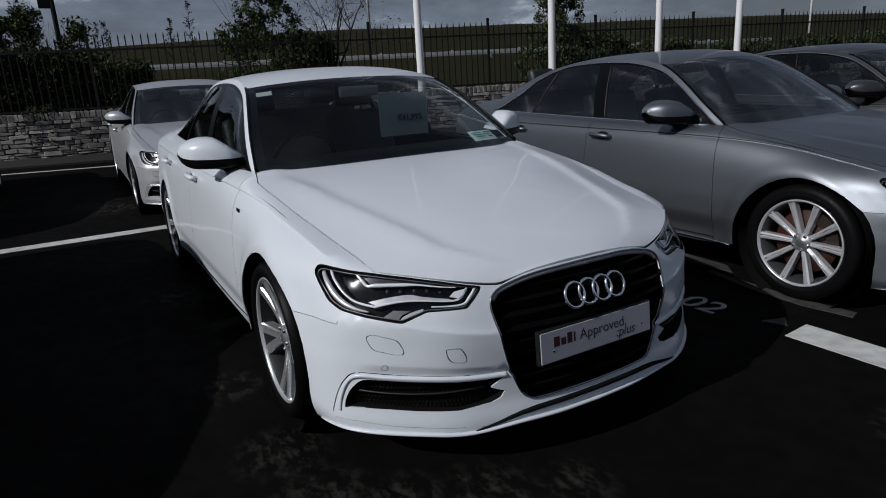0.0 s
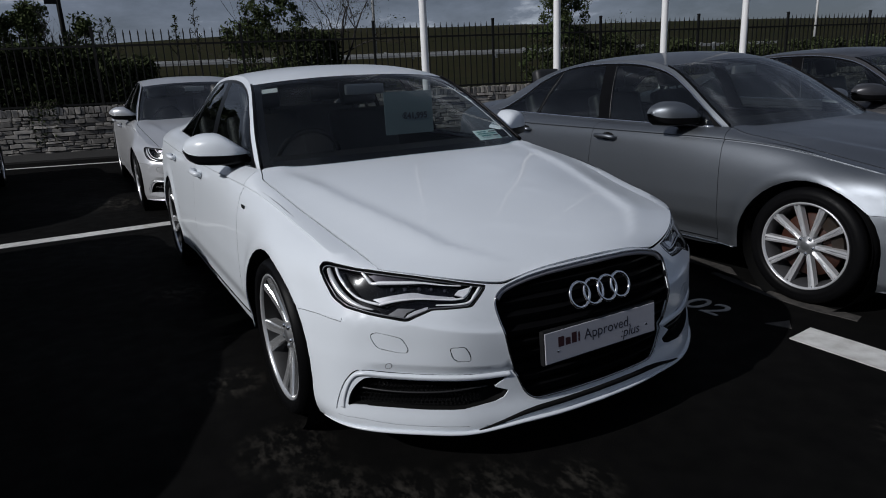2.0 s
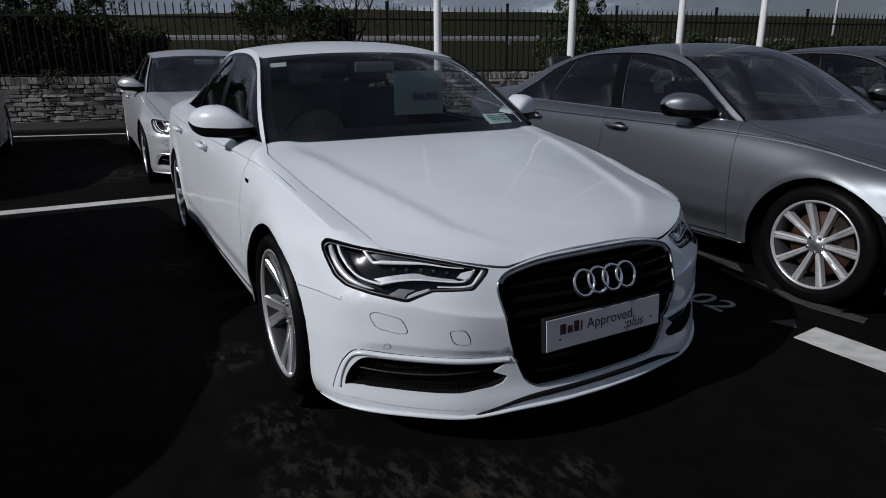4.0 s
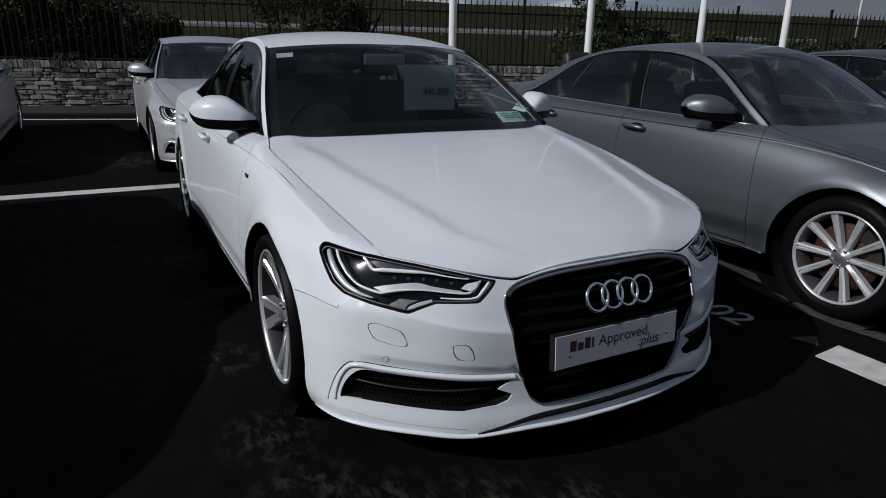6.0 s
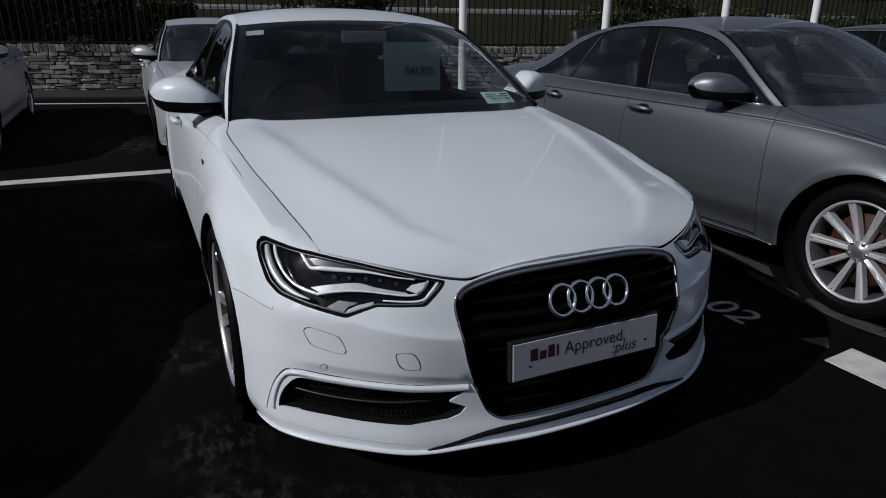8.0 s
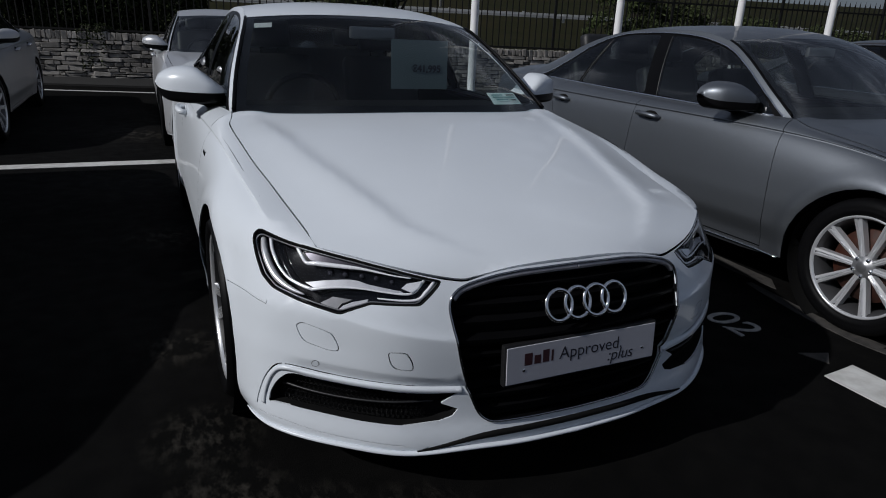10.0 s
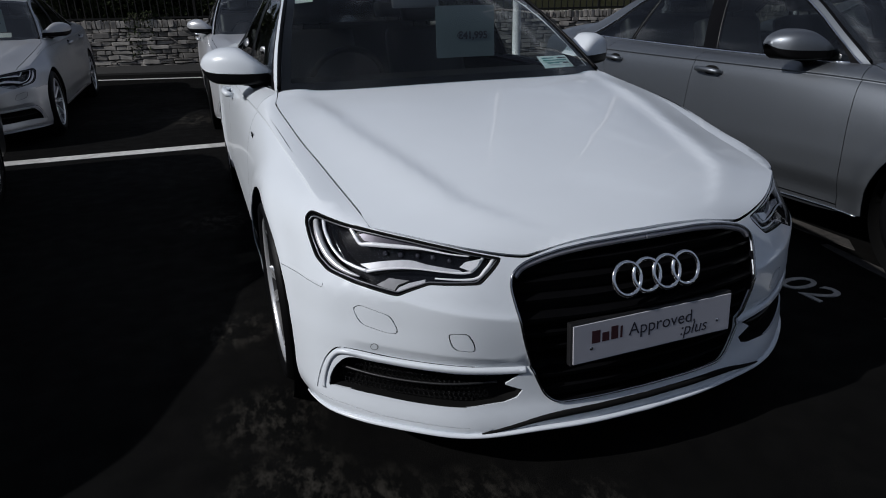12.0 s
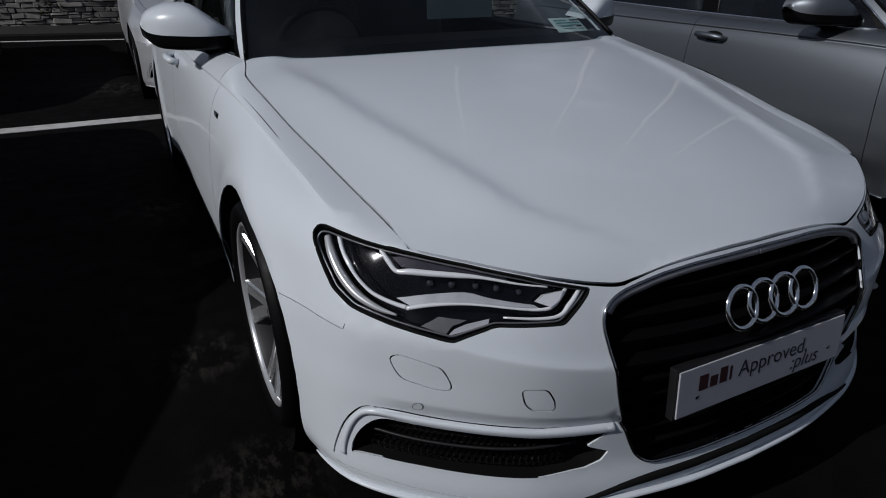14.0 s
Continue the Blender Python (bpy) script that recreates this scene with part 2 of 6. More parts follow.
def lathe(profile, seg=48, caps=False):
    """Profile of (axial, radius) turned round the x axis."""
    verts, faces, n = [], [], len(profile)
    for i in range(seg):
        a = 2 * math.pi * i / seg
        for ax, r in profile:
            verts.append((ax, r * math.cos(a), r * math.sin(a)))
    for i in range(seg):
        j = (i + 1) % seg
        for k in range(n - 1):
            faces.append((i * n + k, i * n + k + 1, j * n + k + 1, j * n + k))
    return verts, faces


def curve(keys):
    """Smooth function through rows (t, values...): Hermite with limited slopes."""
    K = np.array(keys, float)
    T, V = K[:, 0], K[:, 1:]
    D = np.diff(V, axis=0) / np.diff(T)[:, None]
    S = np.zeros_like(V)
    S[0], S[-1] = D[0], D[-1]
    h = np.diff(T)[:, None]
    S[1:-1] = (D[:-1] * h[1:] + D[1:] * h[:-1]) / (h[1:] + h[:-1])
    S[1:-1] = np.where(D[:-1] * D[1:] <= 0, 0, np.sign(D[1:]) * np.minimum(np.abs(S[1:-1]), 3 * np.minimum(np.abs(D[:-1]), np.abs(D[1:]))))

    def f(t):
        t = np.clip(np.asarray(t, float), T[0], T[-1])
        i = np.clip(np.searchsorted(T, t, side="right") - 1, 0, len(T) - 2)
        w = T[i + 1] - T[i]
        u = ((t - T[i]) / w)[..., None]
        w = w[..., None]
        return (2 * u**3 - 3 * u**2 + 1) * V[i] + (u**3 - 2 * u**2 + u) * w * S[i] + (-2 * u**3 + 3 * u**2) * V[i + 1] + (u**3 - u**2) * w * S[i + 1]

    return f


def smooth01(a, b, x):
    t = np.clip((np.asarray(x, float) - a) / (b - a), 0, 1)
    return t * t * (3 - 2 * t)


def inside(poly, p):
    """Whether a point lies inside a polygon."""
    c, n = False, len(poly)
    for i in range(n):
        (x1, y1), (x2, y2) = poly[i], poly[i - 1]
        if (y1 > p[1]) != (y2 > p[1]) and p[0] < (x2 - x1) * (p[1] - y1) / (y2 - y1) + x1:
            c = not c
    return c


def rounded(poly, r, n=5):
    """A polygon with its corners rounded; r is one radius or one a corner."""
    out, N = [], len(poly)
    for i in range(N):
        p0, p, p1 = Vector(poly[i - 1]), Vector(poly[i]), Vector(poly[(i + 1) % N])
        rr = r[i] if hasattr(r, "__len__") else r
        if rr <= 0:
            out.append(tuple(p))
            continue
        a, b = p0 - p, p1 - p
        ra, rb = min(rr, a.length * 0.48), min(rr, b.length * 0.48)
        A, B = p + a.normalized() * ra, p + b.normalized() * rb
        for k in range(n + 1):
            t = k / n
            out.append(tuple((1 - t) ** 2 * A + 2 * t * (1 - t) * p + t * t * B))
    return out


def dense(poly, step, closed=True):
    out, N = [], len(poly)
    for i in range(N if closed else N - 1):
        a, b = Vector(poly[i]), Vector(poly[(i + 1) % N])
        k = max(1, int(math.ceil((b - a).length / step)))
        out += [tuple(a + (b - a) * j / k) for j in range(k)]
    if not closed:
        out.append(tuple(poly[-1]))
    return out


def flow(pts, n):
    """A polyline smoothed through its points, n steps a span."""
    P = [Vector(p) for p in pts]
    out = []
    for i in range(len(P) - 1):
        a, p, q, z = P[max(i - 1, 0)], P[i], P[i + 1], P[min(i + 2, len(P) - 1)]
        for k in range(n):
            t = k / n
            out.append(tuple(0.5 * (2 * p + (q - a) * t + (2 * a - 5 * p + 4 * q - z) * t * t + (3 * p - a - 3 * q + z) * t ** 3)))
    return out + [tuple(P[-1])]


def ribbon(line, w):
    """A closed strip polygon of width w round a 2D polyline."""
    L_, R_ = [], []
    n = len(line)
    for i in range(n):
        a, b = Vector(line[max(i - 1, 0)]), Vector(line[min(i + 1, n - 1)])
        d = (b - a).normalized()
        q = Vector((-d.y, d.x)) * w / 2
        L_.append(tuple(Vector(line[i]) + q))
        R_.append(tuple(Vector(line[i]) - q))
    return L_ + R_[::-1]


def domain(outer, polys, lines, step, sx=1.0, avoid=None):
    """Triangles of a 2D region with the given outlines as edges: points, triangles, centres."""
    from mathutils.geometry import delaunay_2d_cdt
    pts, edges = [], []
    xs, ys = [p[0] for p in outer], [p[1] for p in outer]

    def add(poly, closed):
        base = len(pts)
        pts.extend(Vector((p[0], p[1])) for p in poly)
        n = len(poly)
        edges.extend((base + i, base + (i + 1) % n) for i in range(n if closed else n - 1))

    add(outer, True)
    for p in polys:
        add(p, True)
    for p in lines:
        add(p, False)
    gx, gy = step * sx, step
    nx, ny = int((max(xs) - min(xs)) / gx) + 1, int((max(ys) - min(ys)) / gy) + 1
    for i in range(nx):
        for j in range(ny):
            q = (min(xs) + (i + 0.5) * gx, min(ys) + (j + 0.5 + 0.5 * (i % 2)) * gy)
            if inside(outer, q) and not (avoid and avoid(*q)):
                pts.append(Vector(q))
    V, E, F, *_ = delaunay_2d_cdt(pts, edges, [], 0, 1e-5)
    V = np.array([tuple(v) for v in V])
    F = [tuple(f_) for f_ in F if len(f_) == 3]
    C = [tuple(V[list(f_)].mean(0)) for f_ in F]
    keep = [i for i, c in enumerate(C) if inside(outer, c)]
    return V, [F[i] for i in keep], [C[i] for i in keep]


def pick(V3, F, flags, mirror=True, flip=False):
    """The chosen triangles as compact verts and faces, with their mirror image across x."""
    used, vs, fs = {}, [], []
    for f_, ok in zip(F, flags):
        if not ok:
            continue
        g = []
        for i in f_:
            if i not in used:
                used[i] = len(vs)
                vs.append(tuple(V3[i]))
            g.append(used[i])
        fs.append(tuple(g[::-1] if flip else g))
    if mirror:
        n = len(vs)
        on = [abs(v[0]) < 1e-6 for v in vs]
        idx, extra = {}, []
        for i, v in enumerate(vs):
            if on[i]:
                idx[i] = i
                if len(v) == 6:
                    vs[i] = (0.0, v[1], v[2], 0.0, v[4], v[5])
            else:
                idx[i] = n + len(extra)
                extra.append((-v[0], *v[1:3], *((-v[3], *v[4:]) if len(v) == 6 else ())))
        fs += [tuple(idx[i] for i in f_[::-1]) for f_ in fs]
        vs += extra
    return vs, fs

# ---- the saloon car's surfaces: x across, y from nose to tail, z up, in metres ----
plan = curve([(0, 0, 0.02), (0.2, 0.2, 0.03), (0.4, 0.4, 0.067), (0.56, 0.552, 0.115), (0.72, 0.69, 0.20), (0.85, 0.79, 0.285),
              (0.96, 0.862, 0.37), (1.07, 0.905, 0.47), (1.2, 0.926, 0.60), (1.51, 0.937, 0.91), (2.6, 0.937, 2.0), (3.6, 0.937, 3.0),
              (4.42, 0.93, 3.82), (5.0, 0.90, 4.40), (5.3, 0.84, 4.68), (5.55, 0.68, 4.84), (5.85, 0.4, 4.90), (6.25, 0, 4.915)])
front_scale = curve([(0.14, 0.97), (0.2, 0.995), (0.26, 1.0), (0.5, 0.975), (0.6, 0.955), (0.7, 0.93), (0.8, 0.91)])
side_scale = curve([(0.14, 0.945), (0.2, 0.97), (0.24, 0.985), (0.3, 0.989), (0.42, 1.005), (0.5, 1.005), (0.6, 0.999), (0.72, 0.990), (0.82, 0.987), (1.0, 0.987)])
lean = curve([(0.14, 0.012), (0.165, -0.004), (0.2, 0.0), (0.25, 0.012), (0.30, 0.014), (0.365, 0.012), (0.40, 0.009), (0.43, 0.006), (0.455, 0.0035), (0.485, 0.0015), (0.500, 0.0010), (0.506, 0.0032), (0.512, 0.0070), (0.56, 0.0265), (0.65, 0.065), (0.72, 0.11), (0.8, 0.18), (1.0, 0.38)])
hood_lip = curve([(0, 0.680), (0.1, 0.6795), (0.2, 0.6760), (0.28, 0.667), (0.33, 0.656), (0.37, 0.6475), (0.42, 0.6525), (0.508, 0.668), (0.58, 0.681), (0.69, 0.697), (0.8, 0.709)])
crease = curve([(0.8, 0.70, 0.709), (0.95, 0.778, 0.727), (1.08, 0.804, 0.752), (1.2, 0.812, 0.774), (1.3, 0.821, 0.792), (1.5, 0.837, 0.826), (1.84, 0.856, 0.868), (2.15, 0.871, 0.884), (2.6, 0.888, 0.893),
                (3.6, 0.895, 0.905), (4.42, 0.885, 0.918), (5.0, 0.855, 0.93), (5.3, 0.79, 0.94), (5.55, 0.64, 0.945), (5.85, 0.37, 0.95), (6.25, 0.0, 0.95)])
edge = curve([(0.8, 0.70, 0.709), (0.95, 0.714, 0.737), (1.1, 0.730, 0.763), (1.3, 0.752, 0.800), (1.51, 0.776, 0.837), (1.75, 0.794, 0.879), (1.88, 0.801, 0.899), (1.96, 0.802, 0.911), (2.03, 0.787, 0.926), (2.10, 0.776, 0.942),
              (2.35, 0.80, 0.942), (2.6, 0.795, 0.944), (3.1, 0.785, 0.953), (4.1, 0.77, 0.981), (4.6, 0.75, 0.997), (5.1, 0.70, 1.012), (5.5, 0.54, 1.02), (6.25, 0.0, 1.02)])
TOPQ = 0.20
fold_rise = curve([(0.0, -0.012), (0.35, -0.012), (0.404, -0.003), (0.512, 0.012), (0.588, 0.024), (0.66, 0.036), (0.736, 0.050), (0.86, 0.054), (1.0, 0.05), (6.25, 0.05)])
tuck_top = curve([(0.0, 0.375), (0.37, 0.380), (0.50, 0.392), (0.62, 0.404), (0.78, 0.413), (0.92, 0.419), (1.01, 0.434), (1.08, 0.446), (6.25, 0.446)])
tuck_bottom = curve([(0.0, 0.345), (0.362, 0.350), (0.44, 0.354), (0.60, 0.367), (0.70, 0.373), (0.80, 0.379), (0.868, 0.383), (1.0, 0.383), (6.25, 0.383)])


def top_q(s):
    """The upper border of the lower body in its own height coordinate."""
    s = np.asarray(s, float)
    return np.where(s <= 0.8, hood_lip(s)[..., 0], crease(s)[..., 1] + TOPQ * smooth01(0.75, 1.4, s))


def body(s, q):
    """A point of the lower body: s runs round the plan from the nose to the tail, q is height up to the crease and runs on over the shoulder."""
    s, q = np.asarray(s, float), np.asarray(q, float)
    c = plan(s)
    w = smooth01(0.95, 1.45, s)
    zc = np.where(s <= 0.8, 9.0, crease(s)[..., 1])
    tq = top_q(s)
    over = q > zc
    u = np.clip((q - zc) / np.maximum(tq - zc, 1e-4), 0, 1)
    e = edge(s)
    z_low = np.minimum(q, zc)
    z = np.where(over, zc + (e[..., 1] - zc) * (0.45 * u + 0.55 * np.sin(u * np.pi / 2)), q)
    sc = (1 - w) * front_scale(z_low)[..., 0] + w * side_scale(z_low)[..., 0]
    x_low = c[..., 0] * sc
    x_crease = np.where(s <= 0.8, x_low, crease(s)[..., 0])
    bend = np.clip((z_low - 0.64) / np.maximum(zc - 0.64, 0.03), 0, 1) ** 2.6
    x_low = x_low + (x_crease - x_low) * bend * smooth01(0.8, 1.0, s)
    x = np.where(over, x_low + (e[..., 0] - x_low) * (0.55 * u + 0.45 * (1 - np.cos(u * np.pi / 2))), x_low)
    base = 0.05 * (np.clip(s, 0.35, 1.0) - 0.65) + 0.013
    rise = base + (fold_rise(s)[..., 0] - base) * (1 - smooth01(0.56, 0.635, z))
    y = c[..., 1] + lean(z - rise * smooth01(0.40, 0.48, z))[..., 0] * (1 - smooth01(0.9, 1.7, s))
    # surface tucked in under the bumper's lower fold, down to the intake's frame
    top, bottom = tuck_top(s)[..., 0], tuck_bottom(s)[..., 0]
    y = y + 0.0125 * np.clip((top - z) / (top - bottom), 0, 1) * (1 - smooth01(0, 0.007, bottom - z)) * (1 - smooth01(0.80, 0.895, s))
    # pressed fold under the crease
    d = np.maximum(zc - z, 0)
    x = x - 0.0091 * smooth01(0, 0.006, d) * np.exp(-np.maximum(d - 0.006, 0) / 0.018) * smooth01(1.02, 1.22, s) * (0.85 + 0.15 * smooth01(1.3, 1.9, s)) * (1 - smooth01(4.6, 5.0, s))
    # door skirt fold
    x = x - 0.012 * smooth01(0.40, 0.30, z) * smooth01(1.9, 2.1, s) * (1 - smooth01(3.7, 4.0, s))
    # flared wheel arches
    for sa in (1.52, 4.42):
        r = np.hypot(s - sa, q - 0.335)
        x = x + 0.012 * np.exp(-((r - 0.38) / 0.05) ** 2) * (1 - u) * smooth01(1.0, 1.2, s)
    return np.stack([x, y, z], -1)


def hood_border(n=60):
    """The hood's outline from the nose centre round to the windscreen corner."""
    s = np.concatenate([np.linspace(0, 0.8, n), np.linspace(0.8, 2.10, n)[1:]])
    return s, body(s, top_q(s))


_hs, _hb = hood_border()
_order = np.argsort(_hb[:, 1])
hood_mid = curve([(0.05, 0.66), (0.10, 0.681), (0.2, 0.724), (0.3, 0.758), (0.6, 0.836), (1.0, 0.906), (1.3, 0.947), (1.5, 0.968)])


def hood_z(x, y):
    x, y = np.abs(np.asarray(x, float)), np.asarray(y, float)
    by = np.maximum.accumulate(_hb[:, 1])
    yc = np.maximum(y, _hb[int(np.searchsorted(_hs, 0.33)), 1])
    xe = np.interp(yc, by + np.arange(len(by)) * 1e-7, _hb[:, 0])
    ze = np.interp(yc, by + np.arange(len(by)) * 1e-7, _hb[:, 2])
    zm = hood_mid(y)[..., 0]
    r = np.clip(x / np.maximum(xe, 0.02), 0, 1)
    z = zm - (zm - ze) * r ** 2.3
    rc = np.interp(y, [0.1, 0.2, 0.44, 0.6, 0.85, 1.1, 1.35, 1.5], [0.60, 0.63, 0.695, 0.735, 0.79, 0.825, 0.875, 0.90])
    z = z + 0.0110 * np.exp(-((r - rc) / np.where(r < rc, 0.056, 0.13)) ** 2) * (1 - r ** 10) * smooth01(0.06, 0.45, y) * (1 - 0.5 * smooth01(1.1, 1.42, y))
    return z


# pillar and roof rail line on one side, screen base, roof centre
rail = curve([(0, 0.775, 1.50, 0.940), (0.25, 0.728, 1.72, 1.085), (0.5, 0.670, 1.93, 1.22), (0.75, 0.620, 2.12, 1.315), (1.0, 0.590, 2.32, 1.365),
              (1.5, 0.575, 2.75, 1.392), (2.0, 0.565, 3.2, 1.372), (2.5, 0.56, 3.62, 1.29), (3.0, 0.575, 4.02, 1.15), (3.4, 0.61, 4.36, 1.02)])
spine = curve([(0, 0, 1.33, 0.95), (0.25, 0, 1.56, 1.10), (0.5, 0, 1.77, 1.235), (0.75, 0, 1.97, 1.345), (1.0, 0, 2.18, 1.405),
               (1.5, 0, 2.68, 1.437), (2.0, 0, 3.2, 1.415), (2.5, 0, 3.66, 1.33), (3.0, 0, 4.06, 1.18), (3.4, 0, 4.4, 1.05)])


def canopy(a, b):
    """Screen, roof and back window: a along the pillar line, b from 0 at the spine to 1 at the rail."""
    a, b = np.asarray(a, float), np.asarray(b, float)
    R, S = rail(a), spine(a)
    w = b ** 2.4
    p = S + (R - S) * w[..., None]
    p[..., 0] = R[..., 0] * b
    return p


def flank(a, b):
    """Upper side: a along the pillar line, b from 0 at the window sill to 1 at the rail."""
    a, b = np.asarray(a, float), np.asarray(b, float)
    R = rail(a)
    s = np.clip(R[..., 1] + 0.60, 2.1, 5.0)
    E = body(s, top_q(s))
    p = E + (R - E) * b[..., None]
    p[..., 0] += 0.022 * np.sin(np.pi * np.clip(b, 0, 1)) * smooth01(0.0, 0.5, a)
    return p


# ---- outlines on the car's surfaces ----
HEADLIGHT = rounded([(1.078, 0.70), (1.07, 0.716), (1.046, 0.72), (0.944, 0.716), (0.80, 0.706), (0.69, 0.694), (0.58, 0.678), (0.436, 0.650), (0.466, 0.62), (0.500, 0.592),
                     (0.64, 0.592), (0.73, 0.561), (0.86, 0.577), (0.95, 0.593), (1.0, 0.616), (1.036, 0.656)], 0.008, 2)
GRILLE = rounded([(0, 0.236), (0.28, 0.236), (0.312, 0.262), (0.345, 0.335), (0.390, 0.462), (0.418, 0.578), (0.414, 0.608), (0.394, 0.628), (0.366, 0.6405), (0.32, 0.651), (0.27, 0.6605), (0.19, 0.6685), (0, 0.6725)],
                 [0, 0.02, 0.02, 0.05, 0.05, 0.02, 0.015, 0.015, 0.02, 0.02, 0.02, 0.02, 0], 3)
INTAKE = rounded([(0.935, 0.245), (0.930, 0.274), (0.910, 0.315), (0.880, 0.349), (0.852, 0.361), (0.772, 0.358), (0.672, 0.353), (0.60, 0.349), (0.528, 0.343), (0.444, 0.338), (0.372, 0.338),
                  (0.424, 0.306), (0.372, 0.284), (0.388, 0.262), (0.424, 0.250), (0.456, 0.248), (0.524, 0.241), (0.576, 0.243), (0.672, 0.248), (0.772, 0.254), (0.86, 0.255), (0.916, 0.252)],
                 [0.01, 0.02, 0.02, 0.02, 0.02, 0, 0, 0, 0, 0.02, 0.002, 0.004, 0.002, 0.004, 0.004, 0.01, 0.01, 0, 0, 0, 0, 0.01], 3)
FRAME_LINE = flow([(0.992, 0.222), (0.976, 0.258), (0.951, 0.316), (0.930, 0.350), (0.904, 0.376), (0.868, 0.383), (0.80, 0.379), (0.70, 0.373), (0.60, 0.367), (0.528, 0.361), (0.44, 0.354), (0.362, 0.350)], 4)
WASHER = rounded([(0.862, 0.512), (0.838, 0.523), (0.746, 0.505), (0.722, 0.470), (0.720, 0.452), (0.752, 0.451), (0.824, 0.464), (0.842, 0.48)], 0.014, 3)
TOW = rounded([(0.588, 0.468), (0.534, 0.469), (0.514, 0.44), (0.508, 0.412), (0.556, 0.414), (0.576, 0.43)], 0.012, 3)
LIP_Q = curve([(0, 0.150), (0.3, 0.150), (0.5, 0.150), (0.7, 0.160), (0.85, 0.162), (1.0, 0.162), (1.15, 0.155), (1.3, 0.16), (1.6, 0.21), (1.88, 0.245), (2.04, 0.225), (2.2, 0.215), (4.0, 0.215), (4.8, 0.2), (6.25, 0.22)])
SEAM = [(2.03, 0.225), (2.035, 0.5), (2.052, 0.75), (2.078, 0.95), (2.09, 1.07)]


def ring_poly(cx, cy, rx, ry, n=36):
    return [(cx + rx * math.cos(2 * math.pi * k / n), cy + ry * math.sin(2 * math.pi * k / n)) for k in range(n)]


ARCHES = [ring_poly(1.512, 0.303, 0.403, 0.393), ring_poly(4.40, 0.315, 0.385, 0.368)]


def lower_body(arch_at):
    """Triangles of one half of the lower body, with the panel that each belongs to; arch_at places the front wheel arch."""
    arches = [[(a + arch_at - 1.512, b) for a, b in ARCHES[0]], ARCHES[1]]
    ss = np.concatenate([np.arange(0, 0.8, 0.02), np.arange(0.8, 6.25, 0.03), [6.25]])
    outer = [(s, float(LIP_Q(s)[0])) for s in ss] + [(s, float(top_q(s))) for s in ss[::-1]]
    W = 0.0035
    gaps = {
        "wing_line": ribbon(dense([(0.972, 0.546), (1.08, 0.553), (1.19, 0.550)], 0.04, False), 0.0024),
        "wing_rise": ribbon(dense([(0.972, 0.547), (0.968, 0.558)], 0.006, False), 0.002),
        "door_front": ribbon(dense(SEAM, 0.05, False), 0.0034),
        "door_mid": ribbon(dense([(3.21, 0.225), (3.21, 0.55), (3.20, 0.9), (3.19, 1.075)], 0.05, False), W),
        "door_rear": ribbon(dense([(3.74, 0.225), (3.80, 0.35), (3.93, 0.55), (4.13, 0.70), (4.2, 0.85), (4.16, 1.09)], 0.05, False), W),
        "sill": ribbon(dense([(2.03, 0.262), (3.0, 0.262), (3.735, 0.262)], 0.06, False), 0.007),
        "rear_bumper": ribbon(dense([(4.80, 0.50), (5.2, 0.56), (5.6, 0.62), (6.2, 0.62)], 0.06, False), W),
        "fold": ribbon(FRAME_LINE[:19], 0.0045),
        "fold_top": ribbon(FRAME_LINE[19:], 0.0028),
        "lip_line": ribbon(dense([(0.99, 0.204), (0.89, 0.205), (0.784, 0.195), (0.652, 0.188), (0.53, 0.180)], 0.03, False), 0.0022),
    }
    rings = {"washer": WASHER, "tow": TOW}
    cuts = [dense(p, 0.03) for p in (HEADLIGHT, GRILLE, INTAKE, *arches)]
    thin = []
    for p in rings.values():
        c = Vector((sum(q[0] for q in p) / len(p), sum(q[1] for q in p) / len(p)))
        thin.append((p, [tuple(c + (Vector(q) - c) * (1 - 0.0036 / max(0.01, (Vector(q) - c).length))) for q in p]))
    polys = cuts + list(gaps.values()) + [q for pr in thin for q in pr]
    ridge = [(s, float(crease(s)[1])) for s in np.arange(0.86, 6.2, 0.03)]
    folds = [[(s, float(crease(s)[1]) - d) for s in np.arange(1.03, 5.0, 0.03)] for d in (-0.012, 0.003, 0.006, 0.012, 0.022, 0.038)]
    folds += [[(s, q) for s in np.arange(2.1, 3.7, 0.04)] for q in (0.31, 0.335, 0.36, 0.385)]
    folds += [[(s, q) for s in np.arange(0.44, 1.03, 0.03)] for q in (0.452, 0.466)]
    folds += [[(s, float(tuck_top(s)[0]) + d) for s in np.arange(0.44, 1.05, 0.03)] for d in (-0.014, -0.005, 0.0, 0.005, 0.014)]
    folds += [[(s, 0.506 + float(fold_rise(s)[0]) + d) for s in np.arange(0.43, 0.735, 0.03)] for d in (-0.012, -0.006, 0.006, 0.012)]
    fold = [(s, 0.506 + float(fold_rise(s)[0])) for s in np.arange(0.43, 0.735, 0.03)]
    # outlines that touch the border are clipped to lie just inside it
    def clip(p):
        return [(min(max(a, 0), 6.25), min(b, float(top_q(a)) - 1e-4) if b > 0.3 else b) for a, b in p]
    V, F, C = domain(dense(outer, 0.03), [clip(p) for p in polys], [ridge, *folds, fold], 0.030, avoid=lambda s, q: s > 1.0 and -0.018 < float(crease(s)[1]) - q < 0.046)
    P = body(V[:, 0], V[:, 1])
    P[np.abs(V[:, 0]) < 1e-6, 0] = 0
    P[np.abs(V[:, 0] - 6.25) < 1e-6, 0] = 0
    h = 2e-3
